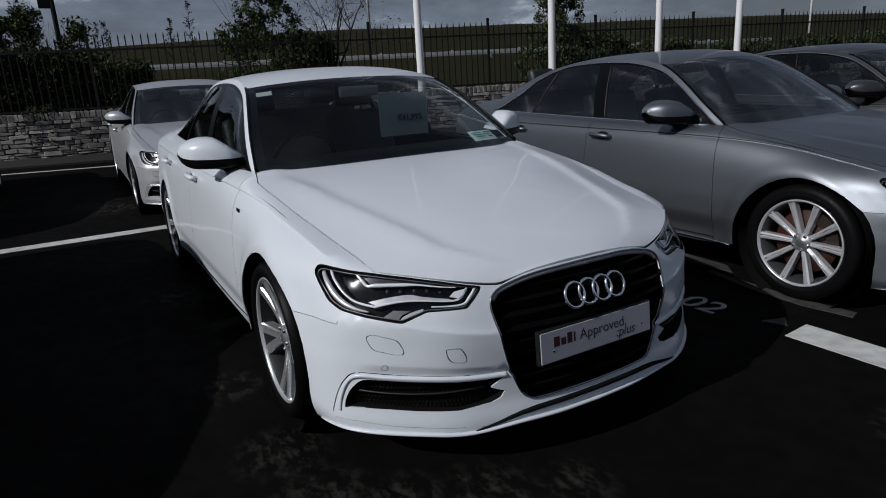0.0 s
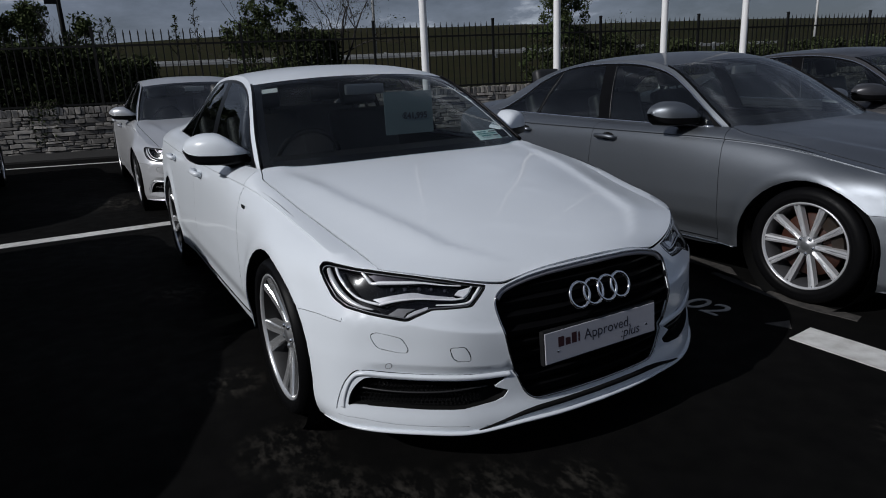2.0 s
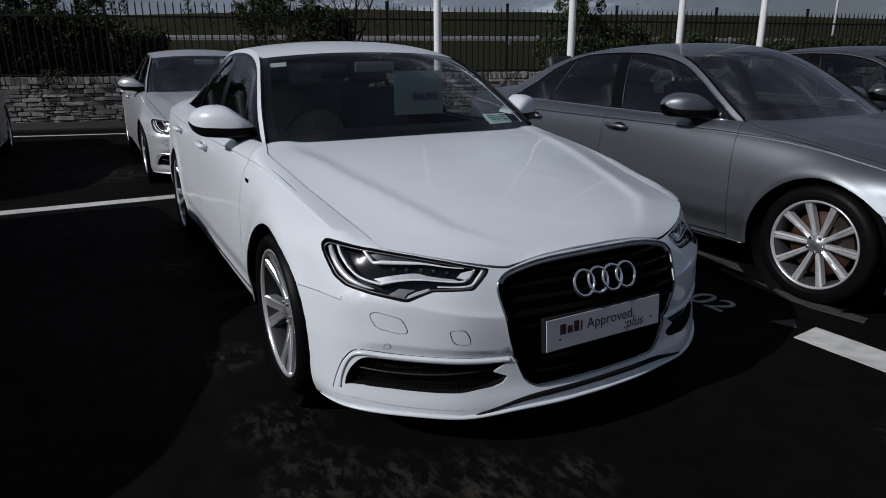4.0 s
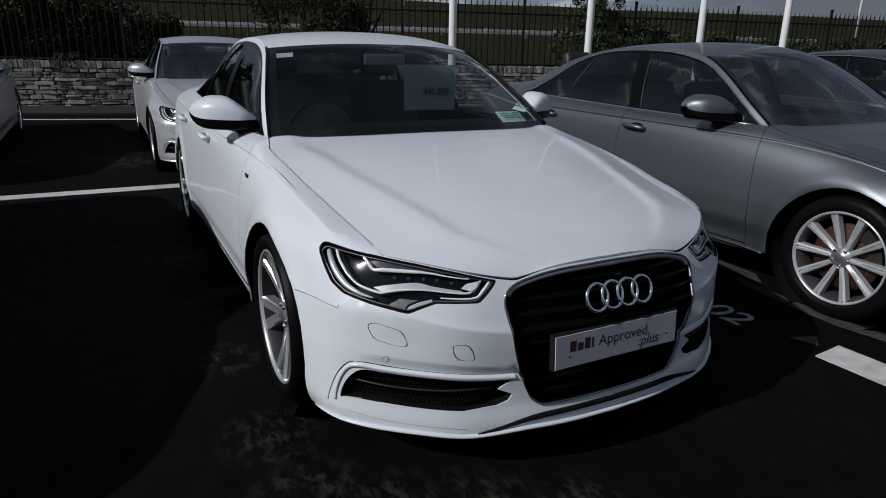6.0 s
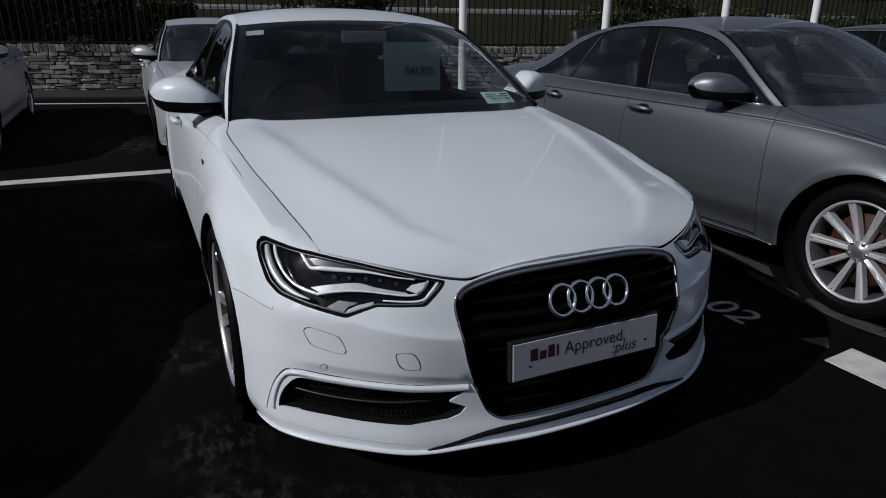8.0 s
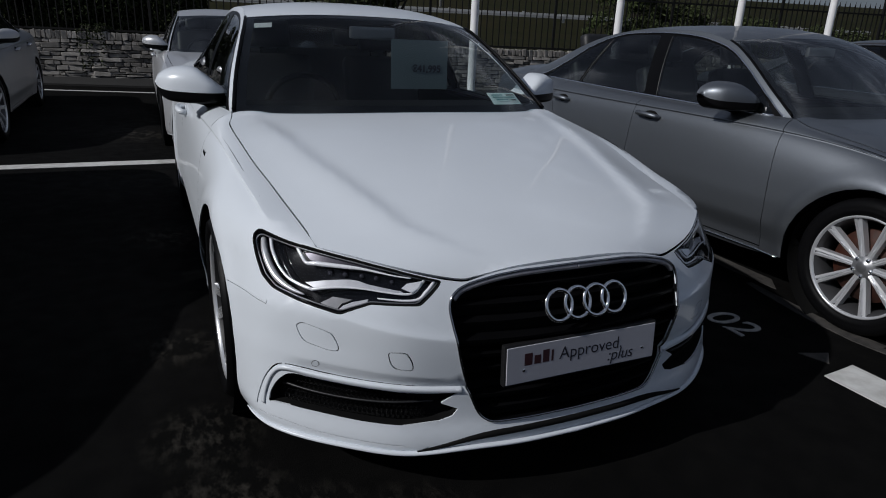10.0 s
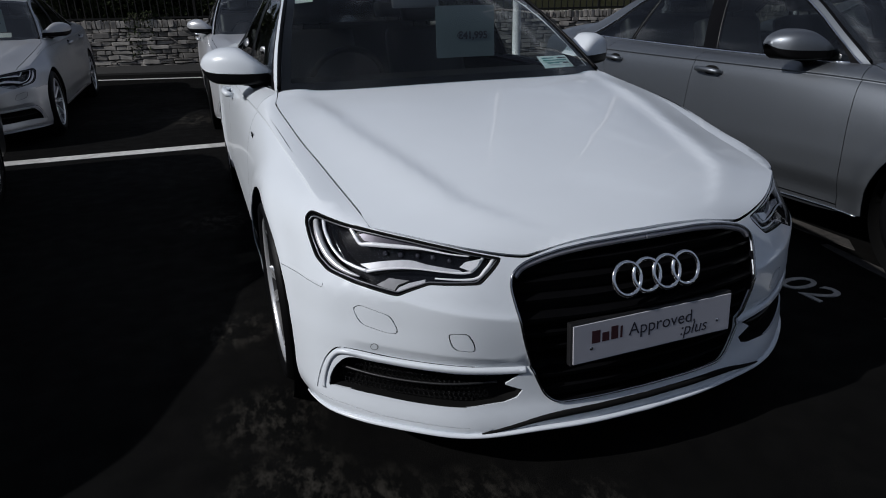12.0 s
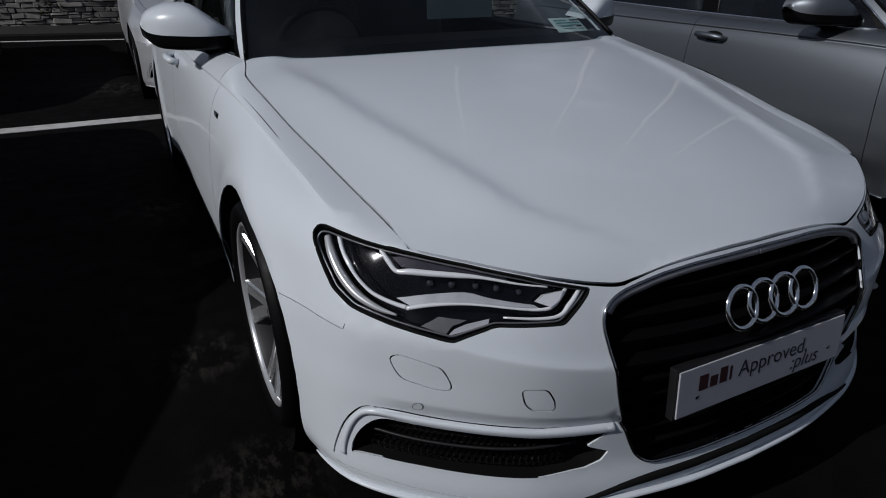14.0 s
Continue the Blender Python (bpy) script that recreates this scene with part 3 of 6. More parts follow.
    hq = 2e-3 + 0.024 * smooth01(0.84, 0.92, V[:, 0]) * (1 - smooth01(0.99, 1.10, V[:, 0])) * smooth01(0.66, 0.70, V[:, 1])
    N = np.cross(body(V[:, 0] + h, V[:, 1]) - body(V[:, 0] - h, V[:, 1]), body(V[:, 0], V[:, 1] + hq) - body(V[:, 0], V[:, 1] - hq))
    N /= np.maximum(np.linalg.norm(N, axis=1), 1e-9)[:, None]
    N[((P - np.array([0, 2.4, 0.5])) * N).sum(1) < 0] *= -1
    P = np.hstack([P, N])
    names = []
    for c in C:
        s, q = c
        if any(inside(p, c) for p in arches):
            names.append("arch")
        elif inside(HEADLIGHT, c):
            names.append("headlight")
        elif inside(GRILLE, c):
            names.append("grille")
        elif inside(INTAKE, c):
            names.append("intake")
        elif any(inside(g, c) for g in gaps.values()) or any(inside(a, c) and not inside(b, c) for a, b in thin):
            names.append("gap")
        elif inside(WASHER, c):
            names.append("washer_cover")
        elif inside(TOW, c):
            names.append("tow_cover")
        elif s < 0.8 or (s < 1.5 and q < 0.550) or (s < 0.97 and q < 0.60):
            names.append("front_bumper")
        elif s < float(np.interp(q, [b for a, b in SEAM], [a for a, b in SEAM])):
            names.append("fender" if q > 0.22 else "sill")
        elif q < 0.262 and s < 3.8:
            names.append("sill")
        elif s < 3.20:
            names.append("front_door")
        elif s < 3.74 + 0.0 + max(0, (q - 0.26)) * 1.0 and s < 4.18 and not (s > 4.0 and q < 0.6):
            names.append("rear_door")
        elif s > 4.8 and q < 0.5 + (s - 4.8) * 0.14:
            names.append("rear_bumper")
        else:
            names.append("rear_quarter")
    return V, P, F, np.array(names)


SHELLS = {at: lower_body(0.6 + at) for at in (0.912, 0.880)}


def hood_mesh():
    rim = [(float(p[0]), float(p[1])) for p in _hb]
    rear = [(float(x), 1.505 - 0.125 * (1 - (x / 0.79) ** 2)) for x in np.linspace(0.79, 0, 20)]
    rim = [p for p in rim if p[1] < 1.48]
    side = [max(0.0, min(1.0, (y - 0.40) / 0.02)) for x, y in rim]
    rim = [(x - 0.0045 * w if x > 0.01 else 0.0, y + 0.0045 * (1 - w)) for (x, y), w in zip(rim, side)]
    outer = rim + rear[1:]
    V, F, C = domain(dense(outer, 0.025), [], [], 0.025)
    z = hood_z(V[:, 0], V[:, 1])
    P = np.column_stack([V, z + 0.002])
    P[P[:, 0] < 1e-6, 0] = 0
    h = 4e-3
    N = np.column_stack([-(hood_z(V[:, 0] + h, V[:, 1]) - hood_z(np.abs(V[:, 0] - h), V[:, 1])) / (2 * h), -(hood_z(V[:, 0], V[:, 1] + h) - hood_z(V[:, 0], V[:, 1] - h)) / (2 * h), np.ones(len(V))])
    N /= np.linalg.norm(N, axis=1)[:, None]
    return np.hstack([P, N]), F


HOOD = hood_mesh()


def grid_patch(fn, a0, a1, na, b0, b1, nb):
    A, B = np.meshgrid(np.linspace(a0, a1, na), np.linspace(b0, b1, nb), indexing="ij")
    P = fn(A.ravel(), B.ravel())
    F = [(i * nb + j, i * nb + j + 1, (i + 1) * nb + j + 1, (i + 1) * nb + j) for i in range(na - 1) for j in range(nb - 1)]
    return P, F


SIDE_WINDOWS = {
    "front_window": rounded([(0.12, 0.03), (0.16, 0.42), (0.21, 0.64), (0.29, 0.77), (0.42, 0.845), (0.65, 0.88), (1.0, 0.89), (1.385, 0.905), (1.255, 0.03)], 0.02, 3),
    "rear_door_window": rounded([(1.405, 0.03), (1.53, 0.905), (1.8, 0.92), (2.09, 0.90), (2.25, 0.03)], 0.03, 3),
    "quarter_window": rounded([(2.30, 0.03), (2.14, 0.88), (2.35, 0.80), (2.65, 0.48), (2.96, 0.03)], 0.03, 3),
}
DARK_FRAME = [(0.052, 0.012), (0.075, 0.27), (0.10, 0.45), (0.15, 0.66), (0.20, 0.76), (0.28, 0.83), (0.42, 0.885), (0.65, 0.915), (1.05, 0.93), (1.5, 0.95), (1.95, 0.95), (2.2, 0.92), (2.45, 0.82), (2.75, 0.46), (3.06, 0.012)]


def flank_mesh():
    outer = [(a, 0.0) for a in np.arange(0, 3.41, 0.1)] + [(a, 1.0) for a in np.arange(3.4, -0.01, -0.1)]
    V, F, C = domain(outer, [dense(p, 0.05) for p in SIDE_WINDOWS.values()] + [dense(DARK_FRAME, 0.06)], [], 0.06)
    P = flank(V[:, 0], V[:, 1])
    names = []
    for c in C:
        hit = [k for k, p in SIDE_WINDOWS.items() if inside(p, c)]
        names.append(hit[0] if hit else "window_trim" if inside(DARK_FRAME, c) else "pillar")
    return P, F, np.array(names)


FLANK = flank_mesh()


def flipped(vs, fs):
    return [(-v[0], *v[1:3], *((-v[3], *v[4:]) if len(v) == 6 else ())) for v in vs], [tuple(f_[::-1]) for f_ in fs]


def solid(vs, fs, d, inward=None):
    """Gives an open sheet a turned-in rim of depth d along its border, towards the inside."""
    from collections import Counter
    cnt = Counter()
    for f_ in fs:
        for i in range(len(f_)):
            cnt[frozenset((f_[i], f_[i - 1]))] += 1
    V, N = split_normals(vs, fs)
    vs, fs, dup = [(*v, *n) for v, n in zip(V, N)], list(fs), {}
    side = {}
    for f_ in list(fs):
        for i in range(len(f_)):
            a, b = f_[i - 1], f_[i]
            if cnt[frozenset((a, b))] == 1:
                out = np.cross(V[b] - V[a], N[a] + N[b])
                out = out / max(np.linalg.norm(out), 1e-9)
                for k in (a, b):
                    if k not in dup:
                        dup[k] = len(vs)
                        vs += [None, None]
                        side[k] = np.zeros(3)
                    side[k] += out
                fs.append((dup[b], dup[a], dup[a] + 1, dup[b] + 1))
    for k, o in side.items():
        o = o / max(np.linalg.norm(o), 1e-9)
        vs[dup[k]] = (*(V[k] - N[k] * 0.0003), *o)
        vs[dup[k] + 1] = (*(V[k] - N[k] * d), *o)
    return vs, fs


def split_normals(vs, fs):
    """Places and normals of a sheet: its own where the rows carry them, else from the faces."""
    A = np.array(vs, float)
    if A.shape[1] == 6:
        return A[:, :3], A[:, 3:]
    N = np.zeros_like(A)
    for f_ in fs:
        n = np.cross(A[f_[1]] - A[f_[0]], A[f_[2]] - A[f_[0]])
        for i in f_:
            N[i] += n
    return A, N / np.maximum(np.linalg.norm(N, axis=1), 1e-9)[:, None]


def offset_sheet(vs, fs, d):
    V, N = split_normals(vs, fs)
    return [(*p, *n) for p, n in zip(V - N * d, N)], fs


def surf(s, q, d=0.0):
    """A point of the body shell moved d outwards."""
    e = 1e-3
    p, ps, pq = body(np.array(s), np.array(q)), body(np.array(s + e), np.array(q)), body(np.array(s), np.array(q + e))
    n = np.cross(ps - p, pq - p)
    n = n / np.linalg.norm(n)
    return Vector(p + n * d)


def outward(vs, fs):
    """Turns all faces so that the sheet's mean normal points away from the car's middle."""
    V = np.array(vs)[:, :3]
    tot = 0.0
    mid = np.array([0, 2.4, 0.5])
    for f_ in fs:
        n = np.cross(V[f_[1]] - V[f_[0]], V[f_[2]] - V[f_[0]])
        tot += n @ (V[list(f_)].mean(0) - mid)
    return (vs, fs) if tot >= 0 else (vs, [tuple(f_[::-1]) for f_ in fs])


def strip_on_body(line, w, d, depth=0.006, n=40, side=1):
    """A band along a line of the shell's coordinates, d outwards (minus: inside), with thickness."""
    pts = dense(line, sum((Vector(line[i]) - Vector(line[i - 1])).length for i in range(1, len(line))) / n, False)
    poly = ribbon(pts, w)
    k = len(pts)
    vs = [surf(a, b, d) for a, b in poly] + [surf(a, b, d - depth) for a, b in poly]
    K = 2 * k
    fs = []
    for i in range(k - 1):
        a, b, c, e = i, i + 1, K - 2 - i, K - 1 - i
        fs.append((a, b, c, e))
    for i in range(K):
        j = (i + 1) % K
        fs.append((j, i, K + i, K + j))
    vs = [(side * v[0], v[1], v[2]) for v in vs]
    return vs, fs


def panel_on_body(poly, d, depth):
    """A closed plate of the shell's coordinates, d outwards (minus: inside), with thickness."""
    V, F, C = domain(dense(poly, 0.02), [], [], 0.05)
    top = [surf(a, q, d) for a, q in V]
    fs = [tuple(f_) for f_ in F]
    top, fs = outward([tuple(p) for p in top], fs)
    return solid(top, fs, depth)


def wheel_meshes(style):
    """Tyre, rim barrel, spokes, hub cap and brake as (verts, faces, material, name), axis x, outside at -x."""
    five = style == "five"
    r = 0.258 if five else 0.242
    out = []
    side = [(-0.104, r + 0.004), (-0.112, r + 0.008), (-0.119, r + 0.022), (-0.1215, r + 0.034), (-0.1205, r + 0.036), (-0.1225, r + 0.046), (-0.1195, r + 0.056)]
    side = [(a, min(b, 0.308)) for a, b in side]
    tread = [(-0.113, 0.314), (-0.100, 0.323), (-0.085, 0.327), (-0.060, 0.328), (-0.058, 0.321), (-0.050, 0.321), (-0.048, 0.329), (-0.022, 0.329), (-0.020, 0.321), (-0.010, 0.321), (-0.008, 0.329)]
    half = side + tread
    prof = half + [(-a, b) for a, b in half[::-1]]
    out.append(("tyre", *lathe(prof[::-1], 72), M["rubber"]))
    rim = lathe([(-0.100, r + 0.006), (-0.110, r + 0.005), (-0.1125, r), (-0.108, r - 0.006), (-0.098, r - 0.009)], 72)
    out.append(("rim", *rim, M["alloy"]))
    # barrel in darker alloy colours that hold the shade behind the spokes
    barrel = lathe([(-0.098, r - 0.009), (-0.085, r - 0.016), (-0.03, r - 0.028), (0.08, r - 0.022), (0.10, r + 0.004)], 64)
    out.append(("rim_barrel", *barrel, M["wheel_shadow"] if five else M["alloy_shaded"]))
    n = 5 if five else 10
    for k in range(n):
        a0 = 2 * math.pi * k / n + (-0.314 if five else 0.03)
        for dd in ((-0.17, 0.17) if five else (0.0,)):
            vs, fs = [], []
            rows = 8
            for i in range(rows + 1):
                t = i / rows
                rr = 0.046 + (r - 0.007 - 0.046) * t
                if five:
                    an = a0 + dd * (0.55 + 0.66 * t)
                    w = 0.015 + 0.006 * (1 - t) ** 2 + 0.011 * t
                    ax = -0.066 - 0.036 * t ** 1.5
                    prof = ((-1, 0.045), (-0.93, 0.007), (-0.72, 0.0), (0.0, 0.0015), (0.72, 0.0), (0.93, 0.007), (1, 0.045))
                else:
                    an = a0
                    w = 0.0135 + 0.0085 * t
                    ax = -0.080 - 0.022 * t ** 1.5
                    g = 0.002 + 0.012 * smooth01(0.15, 0.5, t)
                    prof = ((-1, 0.035), (-0.85, 0.003), (-0.30, 0.0), (0.0, g), (0.30, 0.0), (0.85, 0.003), (1, 0.035))
                cy, cz = rr * math.cos(an), rr * math.sin(an)
                ty, tz = -math.sin(an), math.cos(an)
                for u, dx in prof:
                    vs.append((ax + dx, cy + u * w * ty, cz + u * w * tz))
            for i in range(rows):
                for j in range(6):
                    b = i * 7 + j
                    fs.append((b, b + 7, b + 8, b + 1))
            out.append(("spoke", vs, fs, M["alloy"] if not five else M["wheel_silver"]))
    cap = lathe([(-0.094, 0.0), (-0.094, 0.026), (-0.090, 0.030), (-0.084, 0.050), (-0.076, 0.060), (-0.03, 0.062)], 32)
    dx = 0.016 if five else 0.004
    cap = ([(v[0] + dx, v[1], v[2]) for v in cap[0]], cap[1])
    out.append(("hub", *cap, M["wheel_hub"]))
    badge = lathe([(-0.0975, 0.0), (-0.0965, 0.022), (-0.093, 0.027)], 24)
    badge = ([(v[0] + dx, v[1], v[2]) for v in badge[0]], badge[1])
    out.append(("hub_cap", *badge, M["satin"]))
    disc = lathe([(-0.035, 0.07), (-0.035, 0.175), (-0.028, 0.178), (-0.010, 0.178), (-0.010, 0.07)], 40)
    out.append(("brake_disc", *disc, M["iron"] if five else M["rust"]))
    for k in range(5):
        an = 2 * math.pi * (k + 0.5) / 5 + 0.2
        b = lathe([(-0.095, 0.0), (-0.095, 0.008), (-0.086, 0.010), (-0.07, 0.010)], 10)
        out.append(("wheel_bolt", [(v[0] + dx, v[1] + 0.045 * math.cos(an), v[2] + 0.045 * math.sin(an)) for v in b[0]], b[1], M["chrome"]))
    return out


def caliper_mesh():
    bm = bmesh.new()
    prof = []
    for i in range(9):
        a = math.radians(150 + 8 * i - 32)
        prof.append((math.cos(a), math.sin(a)))
    vs = []
    for x in (-0.06, 0.0):
        for rr in (0.13, 0.195):
            vs.append([bm.verts.new((x, rr * c, rr * s_)) for c, s_ in prof])
    a, b, c, d = vs
    for i in range(8):
        for p, q in ((a, b), (b, d), (d, c), (c, a)):
            bm.faces.new((p[i], p[i + 1], q[i + 1], q[i]))
    bm.faces.new((a[0], b[0], d[0], c[0]))
    bm.faces.new((a[8], c[8], d[8], b[8]))
    bmesh.ops.recalc_face_normals(bm, faces=bm.faces)
    return bm


def mirror_shape(side):
    """Door mirror: painted cap, black lower part and foot."""
    top = curve([(0, 1.034), (0.02, 1.052), (0.08, 1.074), (0.2, 1.094), (0.4, 1.106), (0.54, 1.105), (0.66, 1.087), (0.85, 1.043), (1.0, 1.008)])
    low = curve([(0, 1.028), (0.02, 1.020), (0.1, 1.008), (0.4, 1.002), (0.8, 1.000), (1.0, 1.000)])
    base = curve([(0, 1.024), (0.02, 1.004), (0.08, 0.974), (0.3, 0.952), (0.7, 0.948), (1.0, 0.952)])
    deep = curve([(0, 0.006), (0.02, 0.030), (0.08, 0.065), (0.3, 0.115), (0.7, 0.130), (1.0, 0.085)])
    res = {}
    rows, n = 16, 14
    for nm in ("mirror_cap", "mirror_base"):
        vs, fs = [], []
        for i in range(rows + 1):
            t = (i / rows) ** 1.4
            x = 1.050 - 0.291 * t
            hi, lo, bs, d = (float(g(t)[0]) for g in (top, low, base, deep))
            z0, z1 = (lo, hi) if nm == "mirror_cap" else (bs, lo)
            yb = 1.925 - 0.085 * t
            for j in range(n + 1):
                a = math.pi * j / n
                if nm == "mirror_cap":
                    u, w = -math.cos(a / 2 + 0.0), 0
                    z = z0 + (z1 - z0) * math.sin(math.pi / 2 * j / n)
                    y = yb - 0.03 - d * math.cos(math.pi / 2 * (j / n) ** 1.6)
                else:
                    z = z1 + (z0 - z1) * math.sin(math.pi / 2 * j / n)
                    y = yb - 0.03 - (d + 0.002) * math.cos(math.pi / 2 * (j / n) ** 3)
                vs.append((side * x, y, z))
            vs.append((side * x, yb, vs[-1][2]))
        m = n + 2
        for i in range(rows):
            for j in range(m - 1):
                k = i * m + j
                fs.append((k, k + 1, k + m + 1, k + m))
        for i in (0, rows):
            fs.append(tuple(i * m + j for j in range(m)))
        if side < 0:
            fs = [f_[::-1] for f_ in fs]
        if nm == "mirror_base":
            fs = [f_[::-1] for f_ in fs]
        res[nm] = (vs, fs)
    foot = [(side * x, y, z) for x, y, z in ((0.80, 1.83, 0.925), (0.82, 1.832, 0.945), (0.85, 1.835, 0.958), (0.90, 1.84, 0.965))]
    res["mirror_foot"] = tube(foot, [0.034, 0.030, 0.024, 0.02], 10)
    gl = []
    for i in range(13):
        t = 0.04 + 0.9 * i / 12
        x, hi, lo = 1.050 - 0.291 * t, float(top(t)[0]) - 0.008, float(base(t)[0]) + 0.008
        gl += [(side * x, 1.927 - 0.085 * t, lo), (side * x, 1.927 - 0.085 * t, hi)]
    res["mirror_glass"] = (gl, [(2 * i, 2 * i + 1, 2 * i + 3, 2 * i + 2) for i in range(12)])
    return res


def seat_mesh(cx, width=0.25, bench=False):
    bm = bmesh.new()
    box(bm, cx - width, cx + width, 0, 0.52, 0, 0.16, 0.05)
    m = Matrix.Translation((0, 0.50, 0.12)) @ Matrix.Rotation(radians(-18), 4, "X")
    box(bm, cx - width, cx + width, -0.06, 0.07, 0, 0.62, 0.05, m)
    return bm


def headrest_mesh(cx):
    bm = bmesh.new()
    m = Matrix.Translation((0, 0.50, 0.12)) @ Matrix.Rotation(radians(-18), 4, "X")
    box(bm, cx - 0.13, cx + 0.13, -0.05, 0.05, 0.66, 0.83, 0.04, m)
    box(bm, cx - 0.06, cx - 0.048, -0.005, 0.005, 0.6, 0.68, 0, m)
    box(bm, cx + 0.048, cx + 0.06, -0.005, 0.005, 0.6, 0.68, 0, m)
    return bm


def text_mesh(words, size, depth=0.0008, bold=0.0):
    cu = bpy.data.curves.new("words", "FONT")
    cu.body, cu.size, cu.extrude, cu.offset = words, size, depth, bold
    ob = new("words", cu)
    bpy.context.view_layer.update()
    me = bpy.data.meshes.new_from_object(ob.evaluated_get(bpy.context.evaluated_depsgraph_get()))
    bpy.data.objects.remove(ob)
    bpy.data.curves.remove(cu)
    return me


def saloon(pose_m, paint, label, wheels="ten", trim="chrome", glass_mat="side_glass", plate="blank", group="", steer=0.0, screen="pale_screen", axle=0.880):
    """A parked saloon with all its parts under one Empty."""
    car = empty("saloon_car", pose_m, label, "car", group)
    V, P, F, names = SHELLS[axle]
    painted = M[paint]

    def both(nm, vs, fs, material, label_=""):
        a = put(nm, vs, fs, material, car, label_)
        b = put(nm, *flipped(vs, fs), material, car, label_)
        return a, b

    def region(nm, mirror=False):
        return outward(*pick(P, F, names == nm, mirror))

    for nm in ("front_bumper", "rear_bumper"):
        put(nm, *solid(*region(nm, True), 0.005), painted, car)
    for nm in ("fender", "front_door", "rear_door", "rear_quarter", "sill", "washer_cover", "tow_cover"):
        obs = both(nm, *solid(*region(nm), 0.004), painted)
        if "door" in nm:
            s0 = 3.045 if nm == "front_door" else 4.06
            zc = float(crease(s0)[1]) - 0.055
            for ob, sd in zip(obs, (1, -1)):
                vs, fs = tube([surf(s0 - 0.10, zc - 0.004, 0.0), surf(s0 - 0.085, zc - 0.003, 0.030), surf(s0 - 0.03, zc, 0.040), surf(s0 + 0.03, zc + 0.002, 0.040), surf(s0 + 0.085, zc + 0.004, 0.030), surf(s0 + 0.10, zc + 0.004, 0.0)],
                              [0.014, 0.016, 0.016, 0.016, 0.016, 0.014], 10)
                # flat plate; except on white, its black stands for the recess's shade
                shade_v, df = panel_on_body(ring_poly(s0 - 0.01, zc + 0.006, 0.066, 0.027, 20), 0.0015, 0.002)
                put("handle_recess", *((shade_v, df) if sd > 0 else flipped(shade_v, df)), M["gap"] if paint != "white" else painted, ob)
                if sd < 0:
                    vs, fs = flipped(vs, fs)
                put("door_handle", vs, fs, painted, ob)
    if trim != "chrome":
        # raised black strip in place of the shade in the groove above the sill
        both("sill_groove", *strip_on_body(flow([(1.925, 0.350), (1.96, 0.310), (2.04, 0.275), (2.25, 0.263), (2.9, 0.258), (3.70, 0.262)], 5), 0.009, 0.0012, 0.003, 60), M["gap"])
    # dark inner shell that shows in the joints and openings
    keep = ~np.isin(names, ["arch", "grille", "intake", "headlight"])
    lv, lf = offset_sheet(*outward(*pick(P, F, keep, True)), 0.018)
    put("inner_shell", lv, lf, M["gap"], car, "black inner panels behind the joints")
    hv, hf = pick(HOOD[0], HOOD[1], [True] * len(HOOD[1]), True)
    put("hood", *solid(*outward(hv, hf), 0.015), painted, car)
    ho, hof = offset_sheet(*outward(hv, hf), 0.03)
    put("hood_lining", ho, hof, M["gap"], car)

    # roof, screens and boot
    Pr, Fr = grid_patch(canopy, 0.80, 2.46, 40, 0, 1, 24)
    put("roof", *outward(*pick(Pr, Fr, [True] * len(Fr), True)), painted, car)
    roof_in, roof_f = offset_sheet(*outward(*pick(Pr, Fr, [True] * len(Fr), True)), 0.025)
    put("headliner", roof_in, roof_f, M["dash"], car)
    Pw, Fw = grid_patch(canopy, 0.0, 0.80, 24, 0, 0.985, 24)
    ws = put("windscreen", *outward(*pick(Pw, Fw, [True] * len(Fw), True)), M[screen], car)
    rims = [grid_patch(canopy, 0.0, 0.80, 24, 0.93, 1.0, 4), grid_patch(canopy, 0.77, 0.805, 3, 0, 1, 20), grid_patch(canopy, 0.0, 0.055, 3, 0, 1, 20)]
    for k, (a, b) in enumerate(rims):
        if k:
            vs, fs = offset_sheet(*outward(*pick(a, b, [True] * len(b), True)), 0.004 + 0.0007 * k)
            put("screen_border", vs, fs, M["gloss_black"], ws)
        else:
            vs, fs = offset_sheet(*outward(*pick(a, b, [True] * len(b), False)), 0.004)
            put("screen_border", vs, fs, M["gloss_black"], ws)
            put("screen_border", *flipped(vs, fs), M["gloss_black"], ws)
    edge_seal = [Vector(canopy(np.array(a), np.array(0.992))) + Vector((0.0, -0.002, 0.002)) for a in np.linspace(0.02, 0.80, 30)]
    both("screen_seal", *tube(edge_seal, 0.0075, 8), M["trim_black"])
    Pb, Fb = grid_patch(canopy, 2.46, 3.30, 20, 0, 0.97, 20)
    put("rear_screen", *outward(*pick(Pb, Fb, [True] * len(Fb), True)), M["tinted"], car)

    def deck(a, b):
        s = 6.25 - (6.25 - 4.95) * b
        E = body(s, top_q(s))
        S = canopy(np.full_like(b, 3.30), b)
        t = a[..., None]
        p = S + (E - S) * t
        p[..., 2] += 0.03 * np.sin(np.pi * a) * (1 - b ** 2)
        return p

    Pd, Fd = grid_patch(deck, 0, 1, 12, 0, 1, 20)
    put("boot_lid", *outward(*pick(Pd, Fd, [True] * len(Fd), True)), painted, car)
    FP, FF, FN = FLANK
    both("pillar", *solid(*outward(*pick(FP, FF, FN == "pillar", False)), 0.02), painted)
    tv, tf = outward(*pick(FP, FF, FN == "window_trim", False))
    both("window_trim", *solid(tv, tf, 0.015), M["trim_black"])
